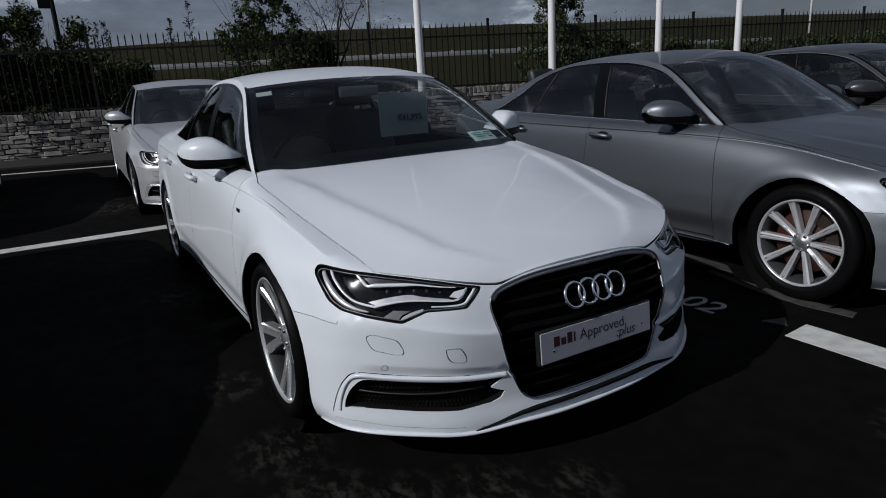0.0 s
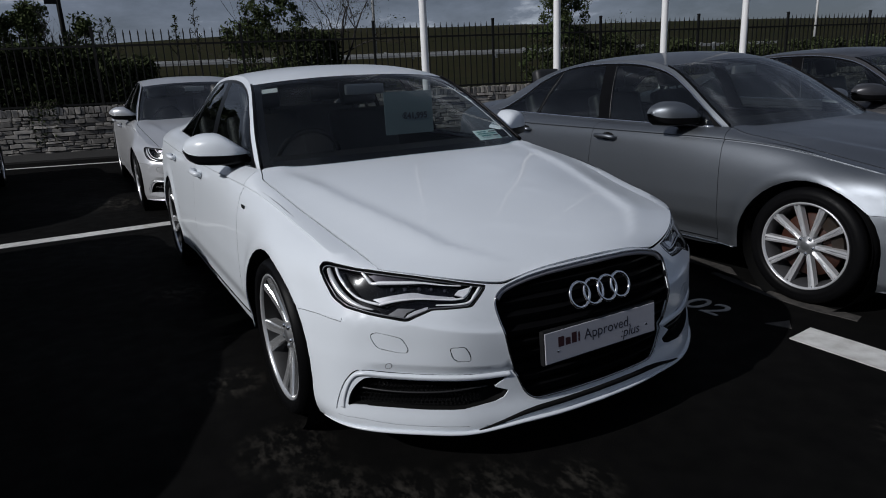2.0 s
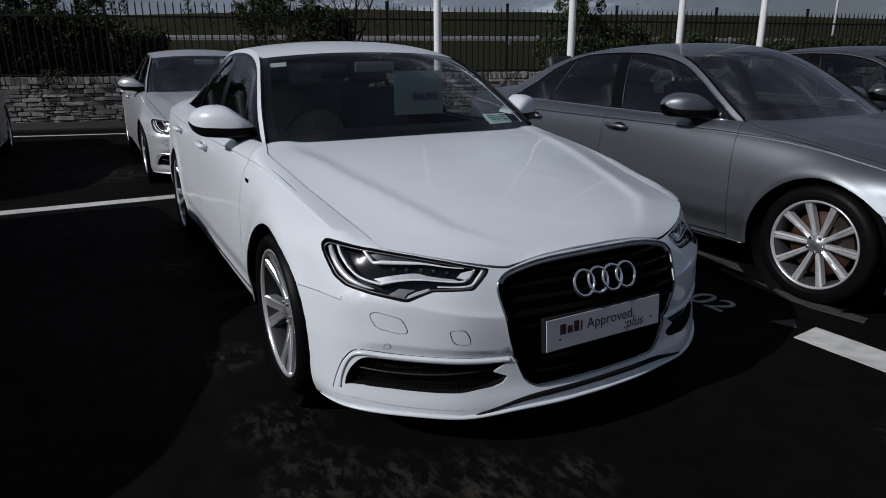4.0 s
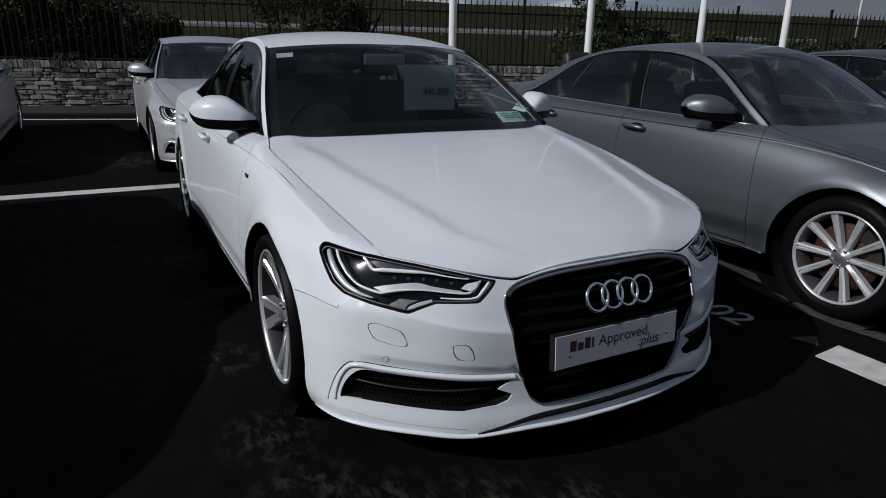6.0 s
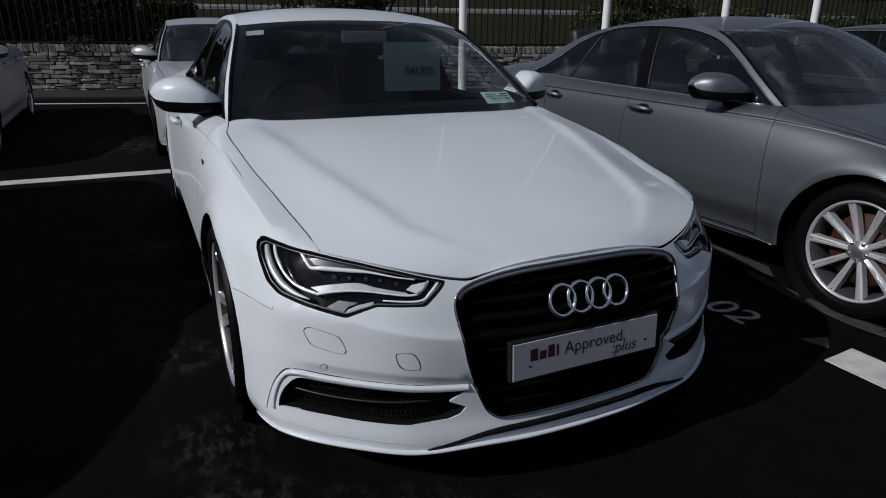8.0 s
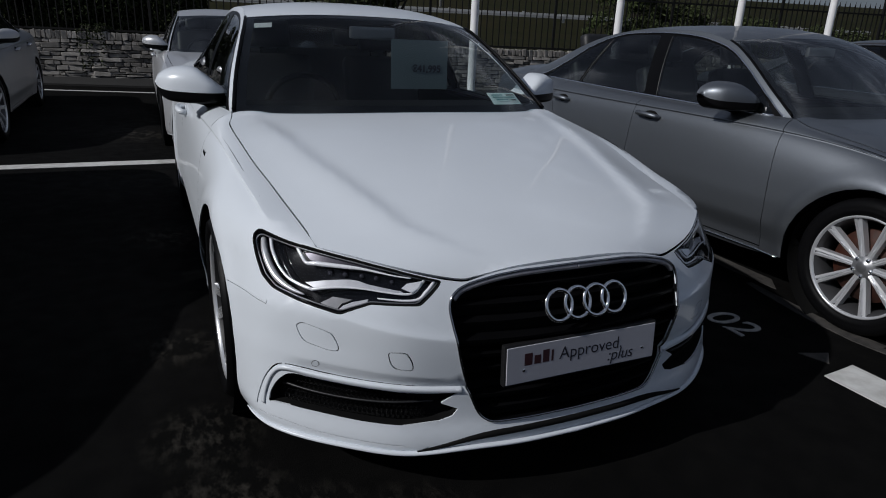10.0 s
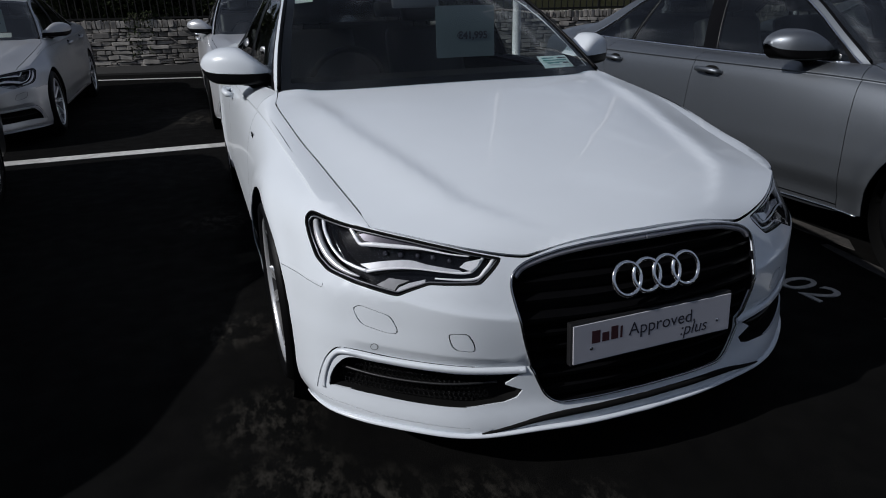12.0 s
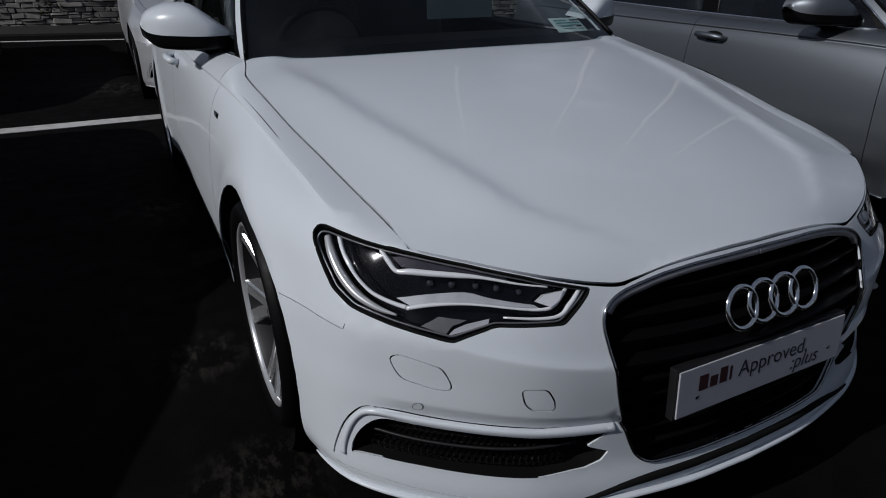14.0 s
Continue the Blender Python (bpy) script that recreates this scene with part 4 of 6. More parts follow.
    for nm in SIDE_WINDOWS:
        both("side_window", *outward(*pick(FP, FF, FN == nm, False)), M[glass_mat])
    if trim == "chrome":
        sill = [Vector(flank(np.array(a), np.array(0.005))) + Vector((0.004, 0, 0.002)) for a in np.linspace(0.12, 2.85, 40)]
        arc = [Vector(flank(np.array(a), np.array(b))) + Vector((0.004, 0, 0)) for a, b in dense(DARK_FRAME, 0.08, False)]
        both("chrome_trim", *tube(sill, 0.006, 6), M["chrome"])
        both("chrome_trim", *tube(arc, 0.005, 6), M["chrome"])
        for line in ([(1.262, 0.03), (1.32, 0.45), (1.392, 0.90)], [(2.265, 0.03), (2.19, 0.45), (2.10, 0.89)]):
            both("window_guide", *tube([Vector(flank(np.array(a), np.array(q))) + Vector((0.003, 0, 0)) for a, q in dense(line, 0.1, False)], 0.0030, 6), M["guide"])
        both("sill_strip", *tube([surf(a, 0.238, 0.003) for a in np.linspace(1.90, 3.75, 40)], 0.005, 6), M["chrome"])

    # grille: frame, slats, backing
    gp = [p for p in dense(GRILLE, 0.02) if True]
    open_line = [p for p in gp if p[0] > 1e-4]
    i0 = max(range(len(open_line)), key=lambda i: (Vector(open_line[i]) - Vector(open_line[i - 1])).length)
    open_line = open_line[i0:] + open_line[:i0]
    right = [surf(a, b, 0.004) for a, b in open_line]
    ringp = right + [Vector((-p[0], p[1], p[2])) for p in right[::-1]]
    grille = empty("grille", None)
    grille.parent = car
    put("grille_frame", *tube(ringp, 0.0036, 8, True), M["dark_chrome"], grille, "thin chrome grille surround")
    rim_line = flow([(0.0, 0.6655), (0.10, 0.6648), (0.19, 0.6618), (0.27, 0.6535), (0.32, 0.6440), (0.362, 0.6330), (0.388, 0.6215), (0.404, 0.604)], 6)
    tv, tf = strip_on_body(rim_line, 0.0145, 0.0030, 0.012, 60)
    tv2, tf2 = flipped(tv, tf)
    put("grille_top_band", tv + tv2, tf + [tuple(len(tv) + i for i in f_) for f_ in tf2], M["band_grey"], grille, "satin grey band along the top of the grille")
    bv, bf = offset_sheet(*outward(*pick(P, F, names == "grille", True)), 0.055)
    put("grille_back", bv, bf, M["gap"], grille)
    lip_v, lip_f = solid(*outward(*pick(P, F, names == "grille", True)), 0.05)
    nf = len(bf)
    put("grille_wall", lip_v, lip_f[nf:], M["gloss_black"], grille)
    for k in range(9):
        q = 0.268 + k * 0.0445
        xs = [a for a in np.linspace(0, 0.42, 60) if inside(GRILLE, (max(a, 0.002), q))]
        hw = max(xs)
        ln = [Vector((sgn * surf(a, q).x, surf(a, q).y + 0.022, q)) for sgn, a in [(-1, a) for a in np.linspace(hw, 0.02, 12)] + [(1, a) for a in np.linspace(0.02, hw, 12)]]
        vs = []
        for p in ln:
            vs += [(p.x, p.y - 0.010, p.z - 0.004), (p.x, p.y - 0.012, p.z + 0.006), (p.x, p.y + 0.02, p.z + 0.013), (p.x, p.y + 0.02, p.z - 0.013)]
        fs = []
        for i in range(len(ln) - 1):
            for j in range(4):
                j2 = (j + 1) % 4
                fs.append((i * 4 + j, i * 4 + j2, i * 4 + 4 + j2, i * 4 + 4 + j))
        put("grille_slat", vs, fs, M["trim_black"], grille, smooth=False)
    # emblem of four rings
    emblem = empty("emblem", None)
    emblem.parent = car
    for k in range(4):
        cx = -0.0953 + 0.0635 * k
        ring = [Vector((cx + 0.006 + 0.0425 * math.cos(a), 0.041 + 0.0012 * (k % 2) + 0.36 * (0.0415 * math.sin(a)), 0.576 + 0.0415 * math.sin(a))) for a in np.linspace(0, 2 * math.pi, 40, endpoint=False)]
        put("emblem_ring", *tube(ring, 0.0062, 8, True), M["chrome"], emblem)
    # plate
    bm = bmesh.new()
    box(bm, -0.26, 0.26, 0.0, 0.004, -0.055, 0.055, 0.0015)
    tilt = pose(0.003, 0.020, 0.420, -4, 0, 0)
    bmesh.ops.transform(bm, matrix=tilt, verts=bm.verts)
    pl = part("number_plate", bm, M["plate"], car, "white show plate with dark printed words" if plate == "words" else "white number plate with dark bars")
    bm = bmesh.new()
    box(bm, -0.266, 0.266, 0.0, 0.02, -0.061, 0.061, 0.004)
    bmesh.ops.transform(bm, matrix=pose(0.003, 0.0245, 0.420, -4, 0, 0), verts=bm.verts)
    part("plate_holder", bm, M["plastic"], car)
    if plate == "words":
        bm = bmesh.new()
        for x0, x1, z0, z1 in ((-0.204, -0.178, -0.004, 0.032), (-0.172, -0.150, -0.004, 0.022), (-0.144, -0.122, -0.004, 0.034), (-0.115, -0.108, -0.004, 0.030)):
            box(bm, x0, x1, -0.0003, 0.001, z0, z1)
        bmesh.ops.transform(bm, matrix=tilt, verts=bm.verts)
        part("plate_bars", bm, M["ink_red"], pl)
        for words, sz, x, z, sh in (("Approved.", 0.053, -0.088, -0.004, 0.0), (":plus", 0.052, 0.084, -0.040, 0.2)):
            me = text_mesh(words, sz, 0.0001)
            me.transform(tilt @ pose(x, -0.0003, z, 90, 0, 0) @ Matrix(((1, sh, 0, 0), (0, 1, 0, 0), (0, 0, 1, 0), (0, 0, 0, 1))))
            me.materials.append(M["ink"])
            ob = new("plate_lettering", me)
            ob.parent = pl
        for x in (-0.205, 0.215):
            vs, fs = lathe([(-0.0008, 0.0), (-0.0006, 0.004), (0, 0.005)], 12)
            m2 = tilt @ Matrix.Translation((x, 0, -0.018)) @ Matrix.Rotation(radians(90), 4, "Z")
            put("plate_screw", [m2 @ Vector(v) for v in vs], fs, M["chrome"], pl)
    else:
        bm = bmesh.new()
        for k in range(7):
            box(bm, -0.20 + 0.058 * k, -0.20 + 0.058 * k + 0.036, -0.0012, 0.001, -0.035, 0.035)
        bmesh.ops.transform(bm, matrix=tilt, verts=bm.verts)
        part("plate_bars", bm, M["ink"], pl)

    # headlights
    hl = outward(*pick(P, F, names == "headlight", False))
    for sd in (1, -1):
        vs, fs = hl if sd > 0 else flipped(*hl)
        unit = empty("headlight", None, "clear headlight with silver daylight strips")
        unit.parent = car
        put("lens", *offset_sheet(vs, fs, 0.003), M["lens"], unit)
        bk = offset_sheet(vs, fs, 0.045)
        put("housing", bk[0], bk[1], M["lamp_inner"], unit)
        wl = solid(vs, fs, 0.060)
        put("housing_rim", wl[0], wl[1][len(fs):], M["lamp_black"], unit)
        seal = dense(HEADLIGHT, 0.02)
        put("seal", *[tube([Vector((sd * surf(a, b, -0.003).x, *surf(a, b, -0.003)[1:])) for a, b in seal], 0.0036, 6, True)][0], M["gap"], unit)
        bezel = [(a + (0.76 - a) * 0.028, q + (0.645 - q) * 0.11) for a, q in dense(HEADLIGHT, 0.02)]
        bez = [surf(a, q, -0.010) for a, q in bezel]
        put("bezel", *tube([Vector((sd * p.x, p.y, p.z)) for p in bez], 0.0022, 6, True), M["lamp_dim"], unit, "thin grey inner bezel")
        for nm, line, r, d, m in (
            ("outer_band", [(1.044, 0.704), (1.020, 0.674), (0.988, 0.641), (0.948, 0.617), (0.90, 0.602), (0.85, 0.594)], [0.008, 0.0105, 0.011, 0.010, 0.007, 0.002], -0.018, "lamp_grey"),
            ("daylight_strip", [(1.004, 0.710), (0.984, 0.686), (0.964, 0.668), (0.946, 0.651), (0.926, 0.637), (0.900, 0.624), (0.862, 0.615), (0.824, 0.610)], [0.0055, 0.005, 0.0055, 0.004, 0.004, 0.004, 0.0045, 0.005], -0.014, "drl"),
            ("lower_strip", [(0.824, 0.609), (0.768, 0.620), (0.712, 0.6255), (0.66, 0.626), (0.608, 0.623), (0.542, 0.620), (0.514, 0.627), (0.486, 0.655)], [0.005, 0.0045, 0.003, 0.0025, 0.0025, 0.0035, 0.004, 0.004], -0.014, "drl"),
            ("brow_strip", [(0.880, 0.704), (0.862, 0.686), (0.844, 0.6715), (0.808, 0.674), (0.712, 0.6755), (0.656, 0.674), (0.58, 0.665), (0.525, 0.660)], [0.005, 0.006, 0.005, 0.0072, 0.006, 0.0035, 0.0022, 0.002], -0.014, "drl"),
            ("edge_strip", [(0.624, 0.607), (0.516, 0.605), (0.482, 0.625), (0.456, 0.652)], [0.002, 0.004, 0.0055, 0.0045], -0.012, "drl"),
        ):
            pts = flow(line, 6)
            rr = [float(w_) for w_ in np.interp(np.linspace(0, len(r) - 1, len(pts)), range(len(r)), r)]
            sv, sf = tube([surf(a, q, d) for a, q in pts], rr, 8)
            put(nm, *((sv, sf) if sd > 0 else flipped(sv, sf)), M[m], unit)
        for nm, poly, d, dep, m in (
            ("upper_reflector", [(0.856, 0.695), (0.836, 0.680), (0.712, 0.682), (0.604, 0.670), (0.616, 0.679), (0.708, 0.693), (0.804, 0.703)], -0.020, 0.008, "lamp_purple"),
            ("lower_band", flow([(0.850, 0.623), (0.78, 0.636), (0.70, 0.646), (0.648, 0.638), (0.556, 0.628)], 3) + flow([(0.545, 0.622), (0.66, 0.627), (0.712, 0.627), (0.764, 0.623), (0.816, 0.613)], 3), -0.022, 0.012, "lamp_satin"),
            ("mid_block", [(0.554, 0.634), (0.537, 0.646), (0.494, 0.652), (0.505, 0.635), (0.524, 0.624)], -0.005, 0.02, "drl"),
            ("side_reflector", [(0.744, 0.570), (0.728, 0.582), (0.70, 0.594), (0.652, 0.604), (0.655, 0.596), (0.70, 0.581)], -0.020, 0.01, "lamp_satin"),
            ("side_reflector", [(0.800, 0.581), (0.748, 0.572), (0.732, 0.588), (0.70, 0.600), (0.76, 0.602)], -0.024, 0.01, "lamp_dim"),
        ):
            sv, sf = panel_on_body(poly, d, dep)
            put(nm, *((sv, sf) if sd > 0 else flipped(sv, sf)), M[m], unit)
        for s_, q_, rr in ((0.776, 0.656, 0.008), (0.728, 0.657, 0.008), (0.676, 0.658, 0.0075), (0.632, 0.656, 0.007), (0.584, 0.650, 0.006)):
            c = surf(s_, q_, -0.036)
            lv2, lf2 = lathe([(-0.004, 0.0), (-0.003, rr * 0.6), (0, rr), (0.01, rr * 1.05)], 20)
            m3 = Matrix.Translation((sd * c.x, c.y, c.z)) @ Matrix.Rotation(radians(90 + sd * 25), 4, "Z")
            put("projector", [m3 @ Vector(v) for v in lv2], lf2, M["projector"], unit)

    # side intakes of the bumper with a blade and a mesh of bars
    it = outward(*pick(P, F, names == "intake", False))
    for sd in (1, -1):
        vs, fs = it if sd > 0 else flipped(*it)
        unit = empty("side_intake", None, "black side intake with fine horizontal bars")
        unit.parent = car
        bk = offset_sheet(vs, fs, 0.045)
        put("intake_back", bk[0], bk[1], M["gap"], unit)
        wl = solid(vs, fs, 0.045)
        put("intake_wall", wl[0], wl[1][len(fs):], M["gap"], unit)
        fin = flow([(0.957, 0.236), (0.949, 0.272), (0.934, 0.316), (0.917, 0.347), (0.897, 0.365), (0.862, 0.3715), (0.80, 0.3695), (0.70, 0.3650), (0.60, 0.3595), (0.528, 0.3535), (0.44, 0.3475), (0.362, 0.3445)], 5)
        tv, tf = strip_on_body(fin, 0.0125, 0.0040, 0.014, 90)
        put("intake_trim", *((tv, tf) if sd > 0 else flipped(tv, tf)), painted, unit)
        blade = [surf(a, 0.304 + 0.02 * (a - 0.44) - 0.010 * math.sin((a - 0.44) * 6), -0.022) for a in np.linspace(0.44, 0.90, 24)]
        put("intake_blade", *tube([Vector((sd * p.x, p.y, p.z)) for p in blade], 0.004, 6), M["plastic"], unit)
        gv, gf = [], []
        for k in range(6):
            for n_ in range(30):
                a0, q0 = 0.47 + 0.0145 * n_ + 0.007 * (k % 2), 0.262 + 0.0165 * k
                if inside(INTAKE, (a0, q0)) and inside(INTAKE, (a0 - 0.02, q0)):
                    ring = [surf(a0 + 0.0070 * math.cos(h), q0 + 0.0085 * math.sin(h), -0.030) for h in np.linspace(0, 2 * math.pi, 6, endpoint=False)]
                    v_, f_ = tube([Vector((sd * p_.x, p_.y, p_.z)) for p_ in ring], 0.0016, 4, True)
                    b0 = len(gv)
                    gv += v_
                    gf += [tuple(b0 + i_ for i_ in g_) for g_ in f_]
        put("intake_mesh", gv, gf, M["trim_black"], unit, "black honeycomb mesh")
        for nm, rad, d, m in (("sensor_ring", 0.0118, 0.0004, "satin"), ("parking_sensor", 0.0098, 0.0010, paint)):
            sv, sf = panel_on_body(ring_poly(0.784, 0.404, rad, rad, 20), d, 0.002)
            put(nm, *((sv, sf) if sd > 0 else flipped(sv, sf)), M[m], unit)

    # bumper blade along the bottom edge, with the dark slot above it in the middle
    path = [(s_, float(LIP_Q(s_)[0])) for s_ in np.linspace(0, 1.10, 40)]
    half = [surf(a, b + 0.006 + 0.012 * float(1 - smooth01(0.30, 0.55, a)), 0.003) for a, b in path]
    line = [Vector((-p.x, p.y, p.z)) for p in half[::-1]] + half[1:]
    rad = [0.010 * min(1, 0.25 + 0.09 * i, 0.25 + 0.09 * (len(line) - 1 - i)) for i in range(len(line))]
    put("bumper_blade", *tube(line, rad, 8, False, 0.7), painted, car)
    slot = [surf(a, float(curve([(0, 0.206), (0.24, 0.203), (0.33, 0.195), (0.416, 0.178), (0.50, 0.162)])(a)[0]), 0.0015) for a in np.linspace(0, 0.50, 24)]
    line = [Vector((-p.x, p.y, p.z)) for p in slot[::-1]] + slot[1:]
    wd = [0.0025 + 0.0070 * min(1, i / 10, (len(line) - 1 - i) / 10) for i in range(len(line))]
    put("bumper_slot", *tube(line, wd, 6), M["gap"], car)

    # mirrors
    for sd in (1, -1):
        unit = empty("door_mirror", None, "door mirror with painted cap and black base" if paint != "black" else "")
        unit.parent = car
        res = mirror_shape(sd)
        put("mirror_cap", *res["mirror_cap"], painted, unit)
        put("mirror_base", *res["mirror_base"], M["trim_black"], unit)
        put("mirror_foot", *res["mirror_foot"], M["trim_black"], unit)
        put("mirror_glass", *res["mirror_glass"], M["chrome"], unit)

    # wheels with tyres, brakes and arch linings
    for sx in (-1, 1):
        for y in (axle, 3.80):
            unit = empty("wheel", pose(sx * 0.815, y, 0.328, 0, 0, (0 if sx < 0 else 180) + (steer if y < 2 else 0)), "black tyre on a silver alloy wheel")
            unit.parent = car
            for nm, vs, fs, m in wheel_meshes(wheels):
                put(nm, vs, fs, m, unit, smooth=nm != "spoke")
            part("brake_caliper", caliper_mesh(), M["iron"], unit)
            lin = lathe([(-0.11, 0.372), (0.16, 0.372), (0.16, 0.05)], 40)
            put("arch_lining", [(v[0] * 1.0, v[1], v[2] - 0.01) for v in lin[0]], lin[1], M["gap"], unit)
    bm = bmesh.new()
    box(bm, -0.70, 0.70, 0.42, 4.6, 0.20, 0.235)
    part("underbody", bm, M["gap"], car)

    # cabin
    bm = bmesh.new()
    box(bm, -0.72, 0.72, 1.45, 2.02, 0.80, 0.945, 0.05)
    part("dashboard", bm, M["dash"], car)
    for cx in (-0.36, 0.36):
        seat = empty("front_seat", pose(0, 2.25, 0.42))
        seat.parent = car
        part("seat_cushion", seat_mesh(cx), M["seat"], seat, smooth=True)
        part("headrest", headrest_mesh(cx), M["seat"], seat, smooth=True)
    seat = empty("rear_seat", pose(0, 3.05, 0.44))
    seat.parent = car
    part("seat_cushion", seat_mesh(0, 0.66), M["seat"], seat, smooth=True)
    for cx in (-0.40, 0.40):
        part("headrest", headrest_mesh(cx), M["seat"], seat, smooth=True)
    wheel = [Vector((-0.36 + 0.185 * math.cos(a), 2.03 - 0.07 * math.sin(a), 0.90 + 0.17 * math.sin(a))) for a in np.linspace(0, 2 * math.pi, 32, endpoint=False)]
    put("steering_wheel", *tube(wheel, 0.015, 8, True), M["dash"], car)
    bm = bmesh.new()
    box(bm, -0.80, 0.80, 1.5, 4.3, 0.36, 0.40)
    part("cabin_floor", bm, M["dash"], car)
    bm = bmesh.new()
    box(bm, -0.12, 0.12, 1.98, 2.01, 1.25, 1.31, 0.012)
    part("rear_view_mirror", bm, M["satin"], car)
    return car


# ---- ground, markings, wall, railings ----
SLOPE, RISE_FROM = 0.02, 4.8
WALL_AT, WALL_DIR, WALL_OUT = Vector((-1.05, 12.5)), Vector((1.0, -0.24)).normalized(), Vector((0.24, 1.0)).normalized()


def floor_z(x, y):
    """Height of the asphalt, which rises gently towards the boundary wall."""
    return SLOPE * max(0.0, y - RISE_FROM)



def wall_point(u, v, z):
    p = WALL_AT + WALL_DIR * u + WALL_OUT * v
    return Vector((p.x, p.y, z))


WALL_TURN = math.degrees(math.atan2(WALL_DIR.y, WALL_DIR.x))
land = curve([(-2, -0.04), (0.6, -0.04), (1.2, 0.85), (4, 1.05), (10, 1.5), (15, 2.1), (22, 2.5), (45, 5.0), (90, 8.6), (160, 12.2), (400, 16.0), (4000, 20.0)])


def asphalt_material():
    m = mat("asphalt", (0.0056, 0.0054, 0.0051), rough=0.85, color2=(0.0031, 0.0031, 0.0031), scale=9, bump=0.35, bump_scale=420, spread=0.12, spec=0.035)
    nt = m.node_tree
    b = nt.nodes["Principled BSDF"]
    L = nt.links.new
    co = nt.nodes.new("ShaderNodeTexCoord")
    old = b.inputs["Base Color"].links[0].from_socket
    # pale blots beside the parked car, broken up by stretched noise
    total = None
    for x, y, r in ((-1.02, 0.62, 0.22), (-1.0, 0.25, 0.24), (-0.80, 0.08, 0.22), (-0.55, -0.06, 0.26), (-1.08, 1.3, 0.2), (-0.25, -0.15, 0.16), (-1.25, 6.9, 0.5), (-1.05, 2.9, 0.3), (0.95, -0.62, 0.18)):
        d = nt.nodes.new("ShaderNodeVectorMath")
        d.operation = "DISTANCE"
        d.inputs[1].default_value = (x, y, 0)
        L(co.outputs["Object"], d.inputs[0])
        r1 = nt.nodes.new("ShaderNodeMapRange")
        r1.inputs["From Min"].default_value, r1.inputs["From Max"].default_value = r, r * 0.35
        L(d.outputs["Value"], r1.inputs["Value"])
        if total is None:
            total = r1.outputs["Result"]
        else:
            mx = nt.nodes.new("ShaderNodeMath")
            mx.operation = "MAXIMUM"
            L(total, mx.inputs[0])
            L(r1.outputs["Result"], mx.inputs[1])
            total = mx.outputs[0]
    nz = nt.nodes.new("ShaderNodeTexNoise")
    nz.inputs["Scale"].default_value, nz.inputs["Detail"].default_value, nz.inputs["Roughness"].default_value = 13, 8, 0.72
    streak = nt.nodes.new("ShaderNodeMapping")
    streak.inputs["Scale"].default_value = (1.5, 0.75, 1.0)
    L(co.outputs["Object"], streak.inputs["Vector"])
    L(streak.outputs["Vector"], nz.inputs["Vector"])
    th = nt.nodes.new("ShaderNodeMapRange")
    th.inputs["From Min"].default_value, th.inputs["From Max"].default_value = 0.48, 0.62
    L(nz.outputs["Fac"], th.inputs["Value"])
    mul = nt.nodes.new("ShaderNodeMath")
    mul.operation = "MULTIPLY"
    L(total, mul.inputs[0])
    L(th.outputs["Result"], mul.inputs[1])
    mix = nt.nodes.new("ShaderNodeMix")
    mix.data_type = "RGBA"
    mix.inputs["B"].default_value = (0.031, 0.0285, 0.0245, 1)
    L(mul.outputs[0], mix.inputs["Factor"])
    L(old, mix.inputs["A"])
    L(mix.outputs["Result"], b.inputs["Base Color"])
    return m


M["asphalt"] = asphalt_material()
M["line"] = mat("road_paint", (0.62, 0.62, 0.60), rough=0.6, color2=(0.38, 0.37, 0.35), scale=14, bump=0.2, bump_scale=200)
# darker copy of the road paint, for the bay number
M["line_number"] = mat("road_paint_grey", (0.34, 0.34, 0.33), rough=0.7, color2=(0.16, 0.155, 0.15), scale=18, bump=0.2, bump_scale=200)
M["line_worn"] = mat("road_paint_worn", (0.060, 0.055, 0.050), rough=0.8, color2=(0.016, 0.015, 0.014), scale=22, bump=0.2, bump_scale=200)
M["grass"] = mat("rough_grass", (0.014, 0.0165, 0.0065), rough=0.95, spec=0.03, color2=(0.024, 0.021, 0.010), scale=0.9, bump=0.5, bump_scale=12)
M["stone"] = mat("wall_stone", (0.28, 0.265, 0.245), rough=0.9, color2=(0.13, 0.122, 0.112), scale=7, bump=0.5, bump_scale=30, obj_random=0.35)
M["stone_far"] = mat("wall_stone_far", (0.28, 0.265, 0.245), rough=0.9, color2=(0.13, 0.122, 0.112), scale=7, bump=0.5, bump_scale=30, island_random=0.35)
M["mortar"] = mat("mortar", (0.035, 0.033, 0.03), rough=0.95, vary=0.4, scale=10, bump=0.4, bump_scale=60)
M["iron_black"] = mat("railing_black", (0.007, 0.007, 0.007), spec=0.2, rough=0.6, vary=0.3, scale=20)
M["pole"] = mat("pole_white", (0.78, 0.78, 0.78), rough=0.35, vary=0.08, scale=5)
M["galv"] = mat("galvanised", (0.42, 0.425, 0.43), rough=0.55, metal=0.3, vary=0.2, scale=6)
M["leaf"] = mat("leaf_green", spec=0.05, color=(0.040, 0.056, 0.022), rough=0.75, color2=(0.058, 0.070, 0.030), scale=2.0, island_random=0.35)
M["leaf_dark"] = mat("leaf_dark", spec=0.03, color=(0.033, 0.044, 0.020), rough=0.8, color2=(0.050, 0.058, 0.028), scale=2.0, island_random=0.35)
M["bark"] = mat("bark", (0.030, 0.025, 0.022), rough=0.9, vary=0.5, scale=12, bump=0.5, bump_scale=40)
M["kerb"] = mat("kerb_concrete", (0.013, 0.0125, 0.012), rough=0.85, vary=0.4, scale=5, bump=0.3, bump_scale=60)


